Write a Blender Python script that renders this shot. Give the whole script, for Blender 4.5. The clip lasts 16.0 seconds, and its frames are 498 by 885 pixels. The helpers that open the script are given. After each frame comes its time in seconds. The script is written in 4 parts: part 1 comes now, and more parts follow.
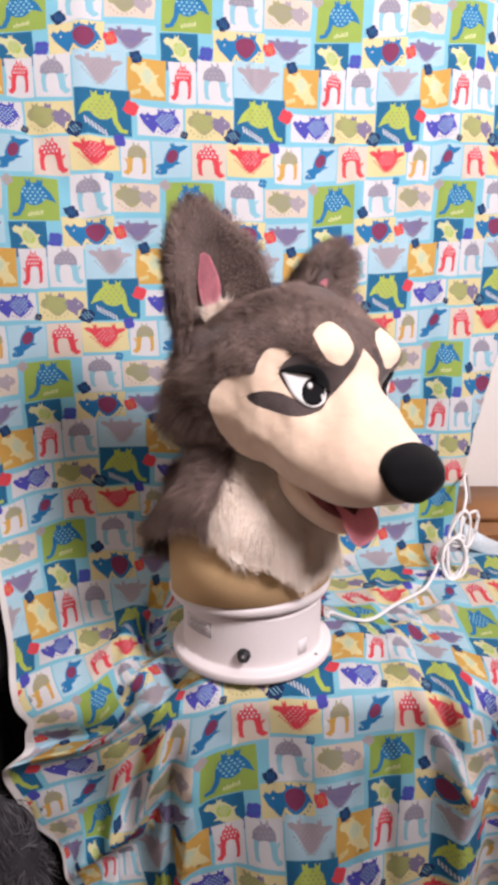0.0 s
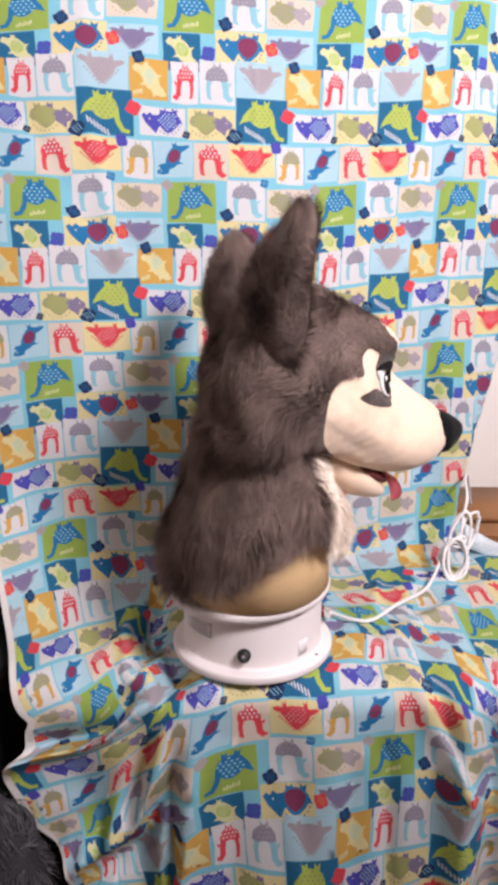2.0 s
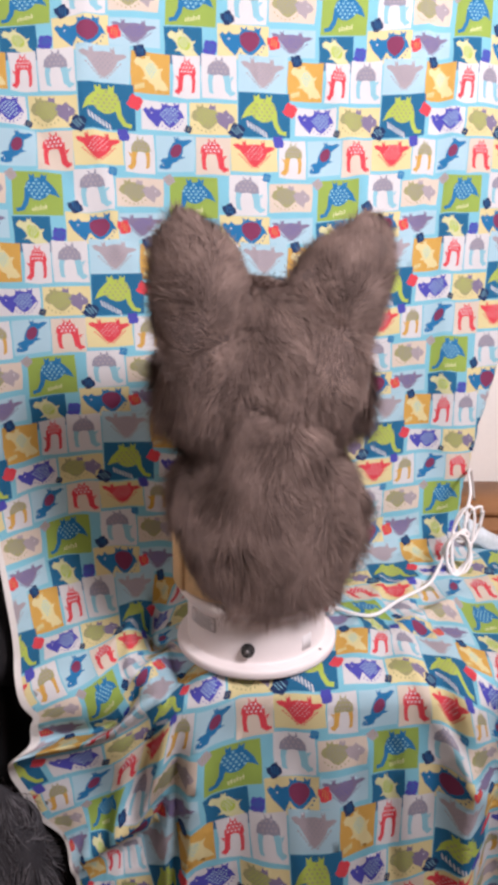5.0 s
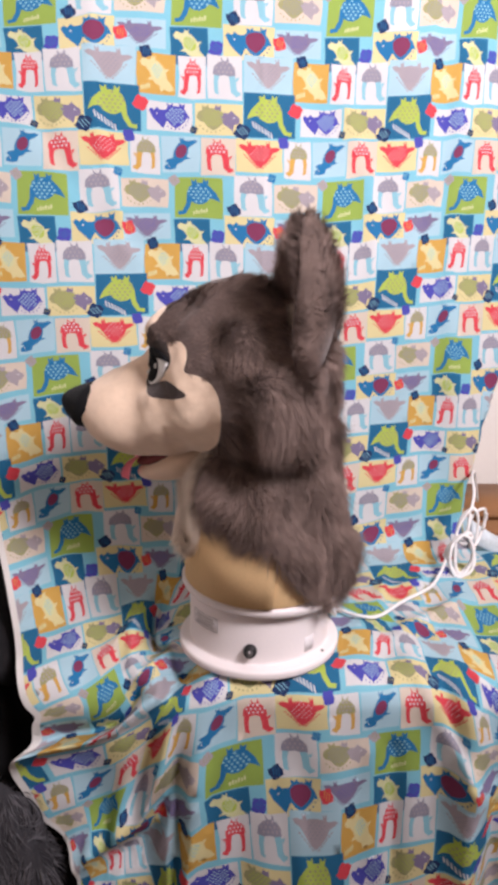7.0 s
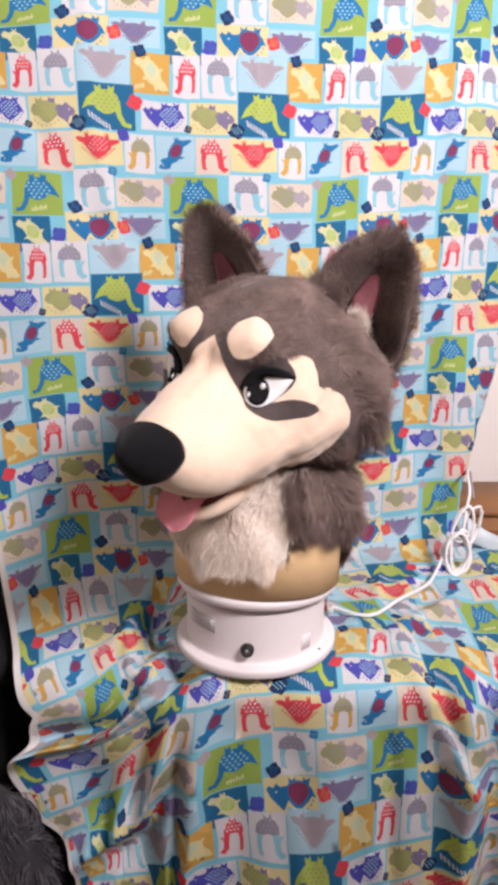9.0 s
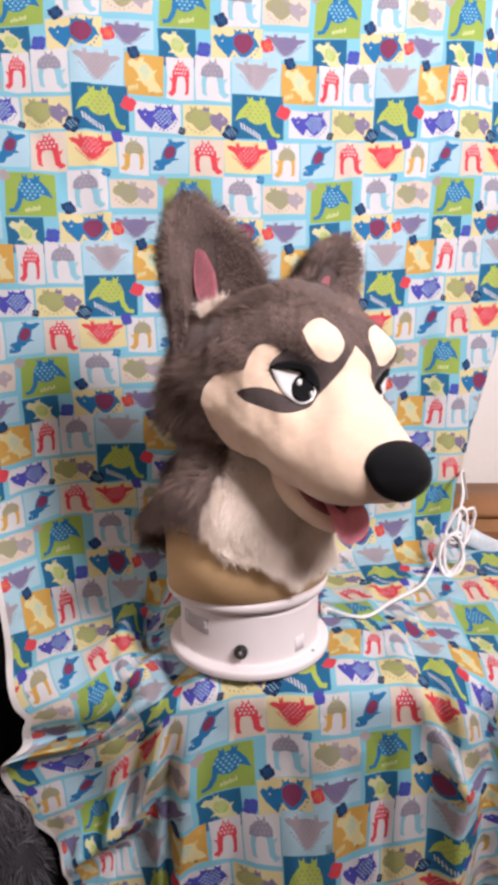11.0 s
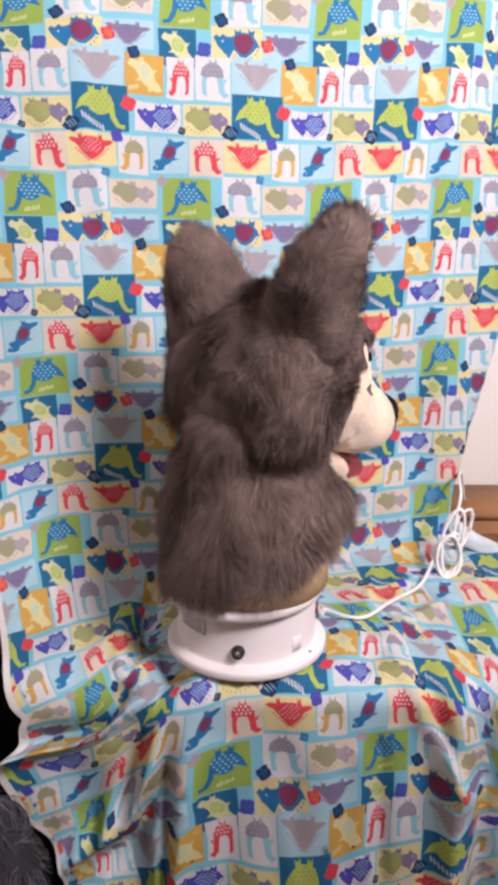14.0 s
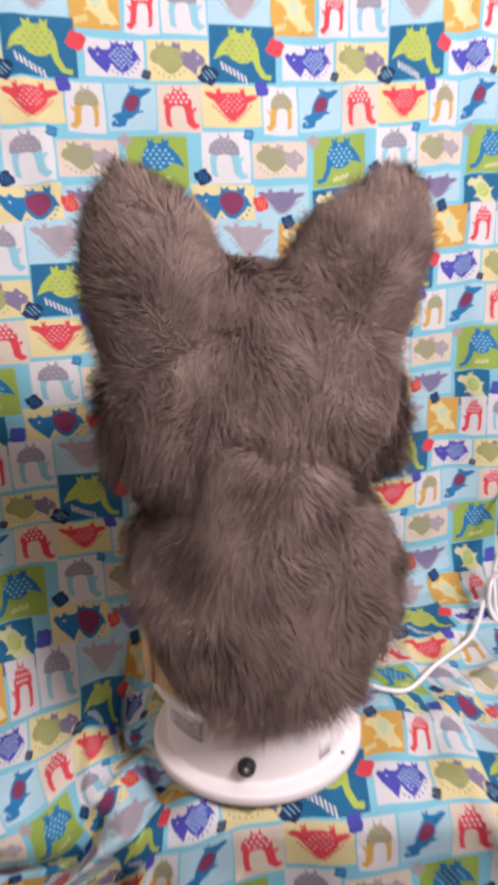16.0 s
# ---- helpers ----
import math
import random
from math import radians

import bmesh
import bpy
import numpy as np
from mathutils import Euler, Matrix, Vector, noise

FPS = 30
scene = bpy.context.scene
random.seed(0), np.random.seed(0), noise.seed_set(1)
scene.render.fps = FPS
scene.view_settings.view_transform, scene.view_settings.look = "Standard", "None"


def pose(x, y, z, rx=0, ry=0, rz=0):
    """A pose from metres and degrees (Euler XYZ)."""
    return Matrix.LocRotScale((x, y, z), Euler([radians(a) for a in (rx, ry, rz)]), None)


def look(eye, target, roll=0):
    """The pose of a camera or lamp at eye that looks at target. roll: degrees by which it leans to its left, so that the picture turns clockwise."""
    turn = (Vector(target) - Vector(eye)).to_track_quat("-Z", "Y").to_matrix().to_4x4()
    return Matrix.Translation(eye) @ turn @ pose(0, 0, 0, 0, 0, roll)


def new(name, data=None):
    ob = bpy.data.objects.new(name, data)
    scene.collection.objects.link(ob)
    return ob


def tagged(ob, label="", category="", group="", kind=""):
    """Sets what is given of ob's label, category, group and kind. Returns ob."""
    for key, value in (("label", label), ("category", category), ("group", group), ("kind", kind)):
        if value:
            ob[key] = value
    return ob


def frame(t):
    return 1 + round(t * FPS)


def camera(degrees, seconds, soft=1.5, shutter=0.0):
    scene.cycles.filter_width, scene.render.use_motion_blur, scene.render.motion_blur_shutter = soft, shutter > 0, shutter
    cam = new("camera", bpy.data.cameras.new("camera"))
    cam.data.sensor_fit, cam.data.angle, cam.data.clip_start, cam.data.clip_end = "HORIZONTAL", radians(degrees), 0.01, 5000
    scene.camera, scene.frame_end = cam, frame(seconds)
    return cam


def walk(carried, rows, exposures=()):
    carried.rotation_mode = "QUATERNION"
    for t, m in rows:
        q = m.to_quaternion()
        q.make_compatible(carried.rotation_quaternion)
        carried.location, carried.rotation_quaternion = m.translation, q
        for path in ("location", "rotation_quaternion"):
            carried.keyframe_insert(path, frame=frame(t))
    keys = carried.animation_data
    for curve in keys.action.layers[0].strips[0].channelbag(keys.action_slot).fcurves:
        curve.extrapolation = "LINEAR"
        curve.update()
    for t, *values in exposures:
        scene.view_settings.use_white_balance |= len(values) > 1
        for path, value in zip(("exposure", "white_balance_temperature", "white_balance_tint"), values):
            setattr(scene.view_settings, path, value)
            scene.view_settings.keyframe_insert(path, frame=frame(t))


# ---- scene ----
from mathutils import geometry

cam = camera(40.4, 16.0, 4.6, 0.6)
METRES, EYE, TILT, LEAN, TURN = 0.225, 1.197, -13.0, 0.0, 0.0
ROWS = [
    (0.0, 0.0, 0.0, 0.0, 0.0, 0.0, -0.0),
    (0.5, -0.0024, -0.0004, -0.0004, -0.03, 0.02, -0.02),
    (1.0, -0.0029, -0.0016, -0.0003, 0.11, 0.12, -0.16),
    (1.5, -0.0036, -0.0004, -0.0003, 0.05, 0.09, -0.19),
    (2.0, -0.0035, 0.0018, -0.0, 0.04, 0.01, -0.19),
    (2.5, -0.0035, 0.001, -0.0004, -0.02, -0.08, -0.05),
    (3.0, -0.0029, 0.0021, 0.0001, -0.0, -0.14, 0.11),
    (3.5, -0.0023, 0.004, -0.0014, 0.05, -0.33, -0.03),
    (4.0, -0.0026, 0.0045, -0.0002, 0.26, -0.44, 0.02),
    (6.5, -0.0066, -0.0016, -0.0005, 0.42, -0.34, -0.17),
    (7.0, -0.0055, 0.0041, -0.0007, 0.57, -0.34, -0.36),
    (7.5, -0.0066, -0.0016, -0.0005, 0.63, -0.15, -0.36),
    (8.0, -0.0066, -0.0017, -0.0005, 0.53, -0.13, -0.31),
    (8.5, -0.0066, -0.0016, -0.0005, 0.33, -0.22, -0.31),
    (9.0, -0.0066, -0.0016, -0.0005, 0.22, -0.4, -0.07),
    (11.5, -0.0012, -0.0002, -0.0, -0.29, -0.26, -0.11),
    (12.0, -0.0025, -0.0002, -0.0001, -0.1, -0.36, -0.46),
    (12.5, -0.0028, 0.0033, 0.0002, -0.28, -0.4, -0.66),
    (13.0, -0.0034, 0.002, -0.0001, -0.57, -0.29, -0.48),
    (13.5, -0.0037, 0.0005, -0.0003, -0.48, -0.25, -0.4),
    (14.0, -0.0033, 0.0005, -0.0002, -0.41, -0.24, -0.37),
    (14.5, -0.0017, 0.0099, 0.0013, -0.4, -0.54, -0.52),
    (15.0, -0.0099, 0.0912, 0.0272, -0.9, -1.4, -0.58),
    (15.5, 0.0085, 0.4065, 0.1279, -0.62, -0.69, 0.67),
    (16.0, 0.0153, 0.9272, 0.1923, -0.3, -1.3, 2.14),
]
walk(cam, [(t, pose(-0.004, -0.79, EYE, TILT, LEAN, TURN) @ pose(METRES * x, METRES * y, METRES * z, 90 + pitch, roll, yaw)) for t, x, y, z, yaw, pitch, roll in ROWS])

# ---- light: one added soft lamp, unseen behind the camera, in a closed room ----
scene.view_settings.exposure = 0.0
PANEL, AIM = (0.8, -1.02, 2.02), (-0.1, 0.3, 1.75)
world = bpy.data.worlds.new("room_air")
world.use_nodes = True
world.node_tree.nodes["Background"].inputs[0].default_value = (1.0, 0.95, 0.9, 1)
world.node_tree.nodes["Background"].inputs[1].default_value = 0.0
scene.world = world
# Added key light; its place is chosen to suit the shadows and brightness.
lamp = bpy.data.lights.new("added_key_light", "AREA")
lamp.shape, lamp.size, lamp.size_y, lamp.energy, lamp.color = "RECTANGLE", 0.4, 0.4, 45.5, (0.975, 0.9, 0.96)
new("added_key_light", lamp).matrix_world = look(PANEL, AIM) @ pose(0, 0, -0.03)


# ---- materials ----
def material(name, colour, rough=0.7, metal=0.0, vary=0.12, scale=40.0, bump=0.15, fine=220.0, sheen=0.0, attribute=""):
    """A surface whose colour drifts at two scales and whose relief is a fine grain."""
    m = bpy.data.materials.new(name)
    m.use_nodes = True
    n, l = m.node_tree.nodes, m.node_tree.links
    b = n["Principled BSDF"]
    b.inputs["Roughness"].default_value, b.inputs["Metallic"].default_value = rough, metal
    b.inputs["Sheen Weight"].default_value = sheen
    b.inputs["Specular IOR Level"].default_value = 0.5 if rough < 0.65 else 0.12
    co = n.new("ShaderNodeTexCoord")
    big, small = n.new("ShaderNodeTexNoise"), n.new("ShaderNodeTexNoise")
    big.inputs["Scale"].default_value, small.inputs["Scale"].default_value = scale, fine
    big.inputs["Detail"].default_value = 4
    l.new(co.outputs["Object"], big.inputs["Vector"])
    l.new(co.outputs["Object"], small.inputs["Vector"])
    mix = n.new("ShaderNodeMix")
    mix.data_type, mix.blend_type = "RGBA", "MULTIPLY"
    mix.inputs["Factor"].default_value = 1.0
    if attribute:
        a = n.new("ShaderNodeVertexColor")
        a.layer_name = attribute
        l.new(a.outputs["Color"], mix.inputs[6])
    else:
        mix.inputs[6].default_value = (*colour, 1)
    ramp = n.new("ShaderNodeMapRange")
    ramp.inputs["From Min"].default_value, ramp.inputs["From Max"].default_value = 0.3, 0.7
    ramp.inputs["To Min"].default_value, ramp.inputs["To Max"].default_value = 1 - vary, 1 + vary * 0.5
    add = n.new("ShaderNodeMath")
    add.operation = "MULTIPLY_ADD"
    add.inputs[1].default_value, add.inputs[2].default_value = 0.4, 0.0
    l.new(small.outputs["Fac"], add.inputs[0])
    mid = n.new("ShaderNodeMath")
    mid.operation = "MULTIPLY_ADD"
    mid.inputs[1].default_value = 0.6
    l.new(big.outputs["Fac"], mid.inputs[0])
    l.new(add.outputs[0], mid.inputs[2])
    l.new(mid.outputs[0], ramp.inputs["Value"])
    grey = n.new("ShaderNodeCombineColor")
    for i in range(3):
        l.new(ramp.outputs[0], grey.inputs[i])
    l.new(grey.outputs[0], mix.inputs[7])
    l.new(mix.outputs[2], b.inputs["Base Color"])
    if bump:
        bp = n.new("ShaderNodeBump")
        bp.inputs["Strength"].default_value, bp.inputs["Distance"].default_value = bump, 0.002
        l.new(small.outputs["Fac"], bp.inputs["Height"])
        l.new(bp.outputs[0], b.inputs["Normal"])
    return m


COTTON = material("printed_cotton", (1, 1, 1), 0.85, vary=0.06, scale=25, bump=0.2, fine=900, attribute="print")
PLASTIC = material("white_plastic", (0.78, 0.71, 0.7), 0.6, vary=0.04, scale=12, bump=0.04, fine=400)
BLACK = material("black_plastic", (0.012, 0.012, 0.013), 0.4, vary=0.2)
FOAM = material("tan_foam", (0.72, 0.49, 0.26), 0.8, vary=0.1, scale=18, bump=0.12, fine=350)
GREY_FUR = material("grey_faux_fur", (0.11, 0.076, 0.066), 0.8, vary=0.35, scale=55, bump=0.5, fine=260, sheen=0.2)
CREAM = material("cream_short_fleece", (0.79, 0.6, 0.45), 0.9, vary=0.1, scale=30, bump=0.3, fine=85, sheen=0.3)
CREAM_FUR = material("cream_faux_fur", (0.9, 0.78, 0.67), 0.85, vary=0.15, scale=60, bump=0.4, fine=260, sheen=0.3)
DARK_FLEECE = material("dark_grey_fleece", (0.075, 0.057, 0.053), 0.9, vary=0.2, scale=60, bump=0.3, fine=420, sheen=0.2)
NOSE = material("black_fleece", (0.007, 0.007, 0.008), 1.0, vary=0.2, scale=80, bump=0.3, fine=500, sheen=0.05)
PINK = material("pink_fleece", (0.92, 0.38, 0.44), 0.9, vary=0.15, scale=60, bump=0.3, fine=420, sheen=0.2)
EYE_WHITE = material("eye_white", (0.8, 0.79, 0.77), 0.45, vary=0.03, bump=0.02)
EYE_BLACK = material("eye_black", (0.008, 0.008, 0.009), 0.85, vary=0.1, bump=0.03)
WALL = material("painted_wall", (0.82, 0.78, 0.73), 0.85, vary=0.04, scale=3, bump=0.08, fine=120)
# Darker tone for the room's unseen sides, which weakens the fill light.
DIM_ROOM = material("dimmed_unseen_room", (0.56, 0.49, 0.44), 0.85, vary=0.05, scale=3, bump=0.08, fine=120)
FLOOR = material("floor_vinyl", (0.17, 0.13, 0.11), 0.6, vary=0.15, scale=5)
WOOD = material("brown_wood", (0.36, 0.17, 0.07), 0.55, vary=0.2, scale=9, bump=0.1)
BLACK_CLOTH = material("black_cloth", (0.012, 0.011, 0.012), 0.95, vary=0.3, scale=12)

MOUTH = material("dark_pink_fleece", (0.2, 0.06, 0.06), 0.95, vary=0.2)
GREY_PLASTIC = material("grey_plastic", (0.09, 0.085, 0.085), 0.45, vary=0.2)
LABEL_GREY = material("sticker_paper", (0.72, 0.68, 0.68), 0.6, vary=0.06)
DARK_INK = material("dark_ink", (0.3, 0.27, 0.27), 0.7, vary=0.1, bump=0)
SOCKET = material("dark_red_plastic", (0.16, 0.015, 0.03), 0.4, vary=0.1)
CORD = material("white_cord", (0.8, 0.78, 0.77), 0.4, vary=0.05)
ROLL = material("pale_cotton", (0.6, 0.66, 0.7), 0.9, vary=0.25, scale=22)
CHARCOAL = material("charcoal_fur_backing", (0.04, 0.038, 0.042), 0.9, vary=0.3)
# Glowing front of the added lamp, out of view.
GLOW = material("assumed_lamp_glow", (0.9, 0.9, 0.9), 0.6, vary=0.02, bump=0)
GLOW.node_tree.nodes["Principled BSDF"].inputs["Emission Color"].default_value = (1.0, 0.94, 0.97, 1)
GLOW.node_tree.nodes["Principled BSDF"].inputs["Emission Strength"].default_value = 2.0


def hair_material(name, dark, light, rough=0.85):
    """Pile whose hairs differ from one to the next."""
    m = bpy.data.materials.new(name)
    m.use_nodes = True
    n, l = m.node_tree.nodes, m.node_tree.links
    b = n["Principled BSDF"]
    b.inputs["Roughness"].default_value, b.inputs["Specular IOR Level"].default_value = rough, 0.15
    g = n.new("ShaderNodeNewGeometry")
    ramp = n.new("ShaderNodeMix")
    ramp.data_type = "RGBA"
    ramp.inputs[6].default_value, ramp.inputs[7].default_value = (*dark, 1), (*light, 1)
    co, big = n.new("ShaderNodeTexCoord"), n.new("ShaderNodeTexNoise")
    big.inputs["Scale"].default_value, big.inputs["Detail"].default_value = 28, 3
    l.new(co.outputs["Object"], big.inputs["Vector"])
    patchy = n.new("ShaderNodeMapRange")
    patchy.inputs["From Min"].default_value, patchy.inputs["From Max"].default_value = 0.32, 0.68
    patchy.inputs["To Min"].default_value, patchy.inputs["To Max"].default_value = 0.0, 0.6
    l.new(big.outputs["Fac"], patchy.inputs["Value"])
    mid = n.new("ShaderNodeMath")
    mid.operation, mid.use_clamp = "MULTIPLY_ADD", True
    mid.inputs[1].default_value = 0.42
    l.new(g.outputs["Random Per Island"], mid.inputs[0])
    l.new(patchy.outputs[0], mid.inputs[2])
    l.new(mid.outputs[0], ramp.inputs["Factor"])
    l.new(ramp.outputs[2], b.inputs["Base Color"])
    return m


FUR = hair_material("grey_brown_pile", (0.09, 0.062, 0.053), (0.295, 0.21, 0.18))
CHARCOAL_PILE = hair_material("charcoal_pile", (0.03, 0.029, 0.033), (0.15, 0.14, 0.15))
CREAM_PILE = hair_material("cream_pile", (0.92, 0.77, 0.64), (0.97, 0.87, 0.76))

# ---- building ----
def finish(name, bm, mat, parent=None, smooth=True):
    me = bpy.data.meshes.new(name)
    bm.to_mesh(me)
    bm.free()
    return link_mesh(name, me, mat, parent, smooth)


def link_mesh(name, me, mat, parent=None, smooth=True):
    me.materials.append(mat)
    if smooth:
        me.shade_smooth()
    ob = new(name, me)
    ob.parent = parent
    return ob


def part(name, bm, mat, parent, label="", smooth=True):
    return tagged(finish(name, bm, mat, parent, smooth), label)


def box(x0, y0, z0, x1, y1, z1, bevel=0.0):
    bm = bmesh.new()
    bmesh.ops.create_cube(bm, size=1, matrix=Matrix.Translation(((x0 + x1) / 2, (y0 + y1) / 2, (z0 + z1) / 2)) @ Matrix.Diagonal((x1 - x0, y1 - y0, z1 - z0, 1)))
    if bevel:
        bmesh.ops.bevel(bm, geom=bm.edges[:], offset=bevel, segments=2, affect="EDGES")
    return bm


def lathe(profile, n=64, sx=1.0, sy=1.0):
    """A turned form from (radius, height) pairs; a radius of 0 closes it."""
    bm = bmesh.new()
    rings = []
    for r, z in profile:
        if r == 0:
            rings.append([bm.verts.new((0, 0, z))] * n)
        else:
            rings.append([bm.verts.new((sx * r * math.cos(2 * math.pi * i / n), sy * r * math.sin(2 * math.pi * i / n), z)) for i in range(n)])
    for a, b in zip(rings, rings[1:]):
        for i in range(n):
            vs = list(dict.fromkeys((a[i], a[(i + 1) % n], b[(i + 1) % n], b[i])))
            if len(vs) > 2:
                bm.faces.new(vs)
    bmesh.ops.recalc_face_normals(bm, faces=bm.faces[:])
    return bm


def tube(points, radius, n=8):
    bm = bmesh.new()
    rings = []
    for i, p in enumerate(points):
        d = (Vector(points[min(i + 1, len(points) - 1)]) - Vector(points[max(i - 1, 0)])).normalized()
        q = d.to_track_quat("Z", "Y")
        rings.append([bm.verts.new(Vector(p) + q @ Vector((radius * math.cos(2 * math.pi * k / n), radius * math.sin(2 * math.pi * k / n), 0))) for k in range(n)])
    for a, b in zip(rings, rings[1:]):
        for k in range(n):
            bm.faces.new((a[k], a[(k + 1) % n], b[(k + 1) % n], b[k]))
    bm.faces.new(rings[0][::-1]), bm.faces.new(rings[-1])
    return bm


def spline(points, steps=8):
    """A smooth line through the points."""
    ps = [Vector(p) for p in points]
    ps = [2 * ps[0] - ps[1]] + ps + [2 * ps[-1] - ps[-2]]
    out = []
    for a, b, c, d in zip(ps, ps[1:], ps[2:], ps[3:]):
        for k in range(steps):
            t = k / steps
            out.append(0.5 * ((2 * b) + (c - a) * t + (2 * a - 5 * b + 4 * c - d) * t * t + (3 * b - a - 3 * c + d) * t ** 3))
    return out + [ps[-2]]


# ---- the room ----
TABLE = 0.75
def setting(name, bm, mat, label, category):
    return tagged(finish(name, bm, mat, smooth=False), label, category, kind="structure")


# The floor's colour is darkened so less light bounces up at the cloth.
setting("floor", box(-2, -2.6, -0.1, 2, 0.9, 0), FLOOR, "brown vinyl floor of a small workroom, darkened to cut bounce light", "floor")
# Ceiling, front and right walls are unseen and toned darker to cut bounce light.
setting("ceiling", box(-2, -2.6, 2.5, 2, 0.9, 2.6), DIM_ROOM, "plain beige unseen ceiling, toned darker to cut bounce light", "ceiling")
setting("wall_back", box(-2, 0.62, 0, 2, 0.72, 2.5), WALL, "plain off-white unseen wall, set near to bounce fill light behind the cloth", "wall")
setting("wall_front", box(-2, -2.1, 0, 2, -2.0, 2.5), DIM_ROOM, "plain beige unseen wall, toned darker to cut bounce light", "wall")
# The unseen left wall stands close and pale to bounce fill onto the face.
setting("wall_left", box(-1.6, -2.0, 0, -1.5, 0.62, 2.5), WALL, "plain off-white unseen wall, set near to bounce fill light", "wall")
setting("wall_right", box(2, -2.0, 0, 2.1, 0.62, 2.5), DIM_ROOM, "plain beige unseen wall, toned darker to cut bounce light", "wall")

# ---- the table under the cloth ----
table = tagged(new("work_table"), "brown wooden work table hidden under printed cloth", "table")
part("tabletop", box(-0.05, -0.05, TABLE - 0.04, 0.6, 0.55, TABLE - 0.012, 0.004), WOOD, table)
for x in (-0.02, 0.56):
    for y in (0.02, 0.5):
        part("leg", box(x - 0.02, y - 0.02, 0, x + 0.02, y + 0.02, TABLE - 0.035), WOOD, table)

# ---- the printed cloth ----
# Cloth coordinates: p counts repeats of the print across, q down; a green square is centred on every whole number.
SKY, WHITE_C, CREAM_C, GREEN, TEAL, YELLOW = (0.25, 0.58, 0.7), (0.72, 0.71, 0.72), (0.72, 0.62, 0.52), (0.33, 0.46, 0.1), (0.022, 0.16, 0.31), (0.76, 0.67, 0.36)
PALE, OCHRE, RED, BLUE, NAVY, INDIGO = (0.45, 0.655, 0.745), (0.66, 0.4, 0.1), (0.72, 0.075, 0.1), (0.025, 0.2, 0.43), (0.02, 0.045, 0.13), (0.09, 0.09, 0.45)
MAUVE, OLIVE, MAROON, GREY_C, LIME, AQUA, STONE = (0.25, 0.21, 0.33), (0.38, 0.37, 0.19), (0.25, 0.05, 0.12), (0.32, 0.31, 0.38), (0.46, 0.57, 0.11), (0.3, 0.58, 0.68), (0.43, 0.38, 0.41)
LEMON = (0.7, 0.7, 0.4)


def oval(x, y, rx, ry, n=14, turn=0.0):
    c, s = math.cos(turn), math.sin(turn)
    out = []
    for i in range(n):
        a, b = rx * math.cos(2 * math.pi * i / n), ry * math.sin(2 * math.pi * i / n)
        out.append((x + a * c - b * s, y + a * s + b * c))
    return out


def band(points, widths):
    """A strip along a line, with a width at each point."""
    left, right = [], []
    for i, (x, y) in enumerate(points):
        ax, ay = points[max(i - 1, 0)]
        bx, by = points[min(i + 1, len(points) - 1)]
        d = math.hypot(bx - ax, by - ay)
        nx, ny = -(by - ay) / d * widths[i] / 2, (bx - ax) / d * widths[i] / 2
        left.append((x + nx, y + ny)), right.append((x - nx, y - ny))
    return left + right[::-1]


def dots(x, y, rx, ry, step, size):
    out = []
    k = 0
    yy = y - ry + step / 2
    while yy < y + ry:
        xx = x - rx + step / 2 + (k % 2) * step / 2
        while xx < x + rx:
            if ((xx - x) / rx) ** 2 + ((yy - y) / ry) ** 2 < 0.72:
                out.append([(xx - size, yy), (xx, yy + size), (xx + size, yy), (xx, yy - size)])
            xx += step
        yy += step * 0.8
        k += 1
    return out


# Each motif is drawn in its square, x to the right and y down, both from 0 to 1: pairs of outline and colour.
def arch_dinosaur(cap, leg, spot, flip=False):
    out = [(band([(0.24, 0.4), (0.2, 0.6), (0.22, 0.86), (0.3, 0.9)], (0.17, 0.14, 0.12, 0.06)), leg),
           (band([(0.68, 0.38), (0.74, 0.6), (0.76, 0.8), (0.86, 0.9), (0.98, 0.88)], (0.2, 0.2, 0.2, 0.16, 0.06)), leg),
           ([(0.1, 0.42), (0.14, 0.24), (0.28, 0.12), (0.48, 0.08), (0.68, 0.14), (0.8, 0.28), (0.82, 0.44), (0.62, 0.46), (0.46, 0.43), (0.3, 0.46)], cap),
           ([(0.38, 0.1), (0.34, -0.02), (0.44, 0.08)], cap), ([(0.52, 0.09), (0.57, -0.03), (0.61, 0.11)], cap),
           ([(0.82, 0.5), (0.95, 0.46), (0.86, 0.6)], leg)]
    out += [(d, spot) for d in dots(0.46, 0.28, 0.36, 0.2, 0.13, 0.042)]
    return [([(1 - x, y) for x, y in o], c) for o, c in out] if flip else out


def bib_dinosaur(body, spot):
    out = [([(0.0, 0.16), (0.1, 0.13), (0.24, 0.2), (0.36, 0.16), (0.5, 0.14), (0.66, 0.16), (0.78, 0.22), (0.92, 0.2), (1.0, 0.26), (0.92, 0.34), (0.8, 0.42), (0.76, 0.56), (0.68, 0.7), (0.58, 0.84), (0.5, 0.93), (0.4, 0.82), (0.32, 0.68), (0.24, 0.52), (0.16, 0.36), (0.06, 0.28)], body)]
    out += [([(x, 0.2), (x - 0.01, 0.0), (x + 0.03, 0.1), (x + 0.07, 0.0), (x + 0.09, 0.2)], body) for x in (0.22, 0.66)]
    for i in range(6):
        out += [(oval(0.15 + 0.056 * i, 0.5 + 0.082 * i, 0.022, 0.04, 6, -0.6), body), (oval(0.85 - 0.056 * i, 0.5 + 0.082 * i, 0.022, 0.04, 6, 0.6), body)]
    out += [(d, spot) for d in dots(0.5, 0.42, 0.26, 0.32, 0.1, 0.021)]
    return out


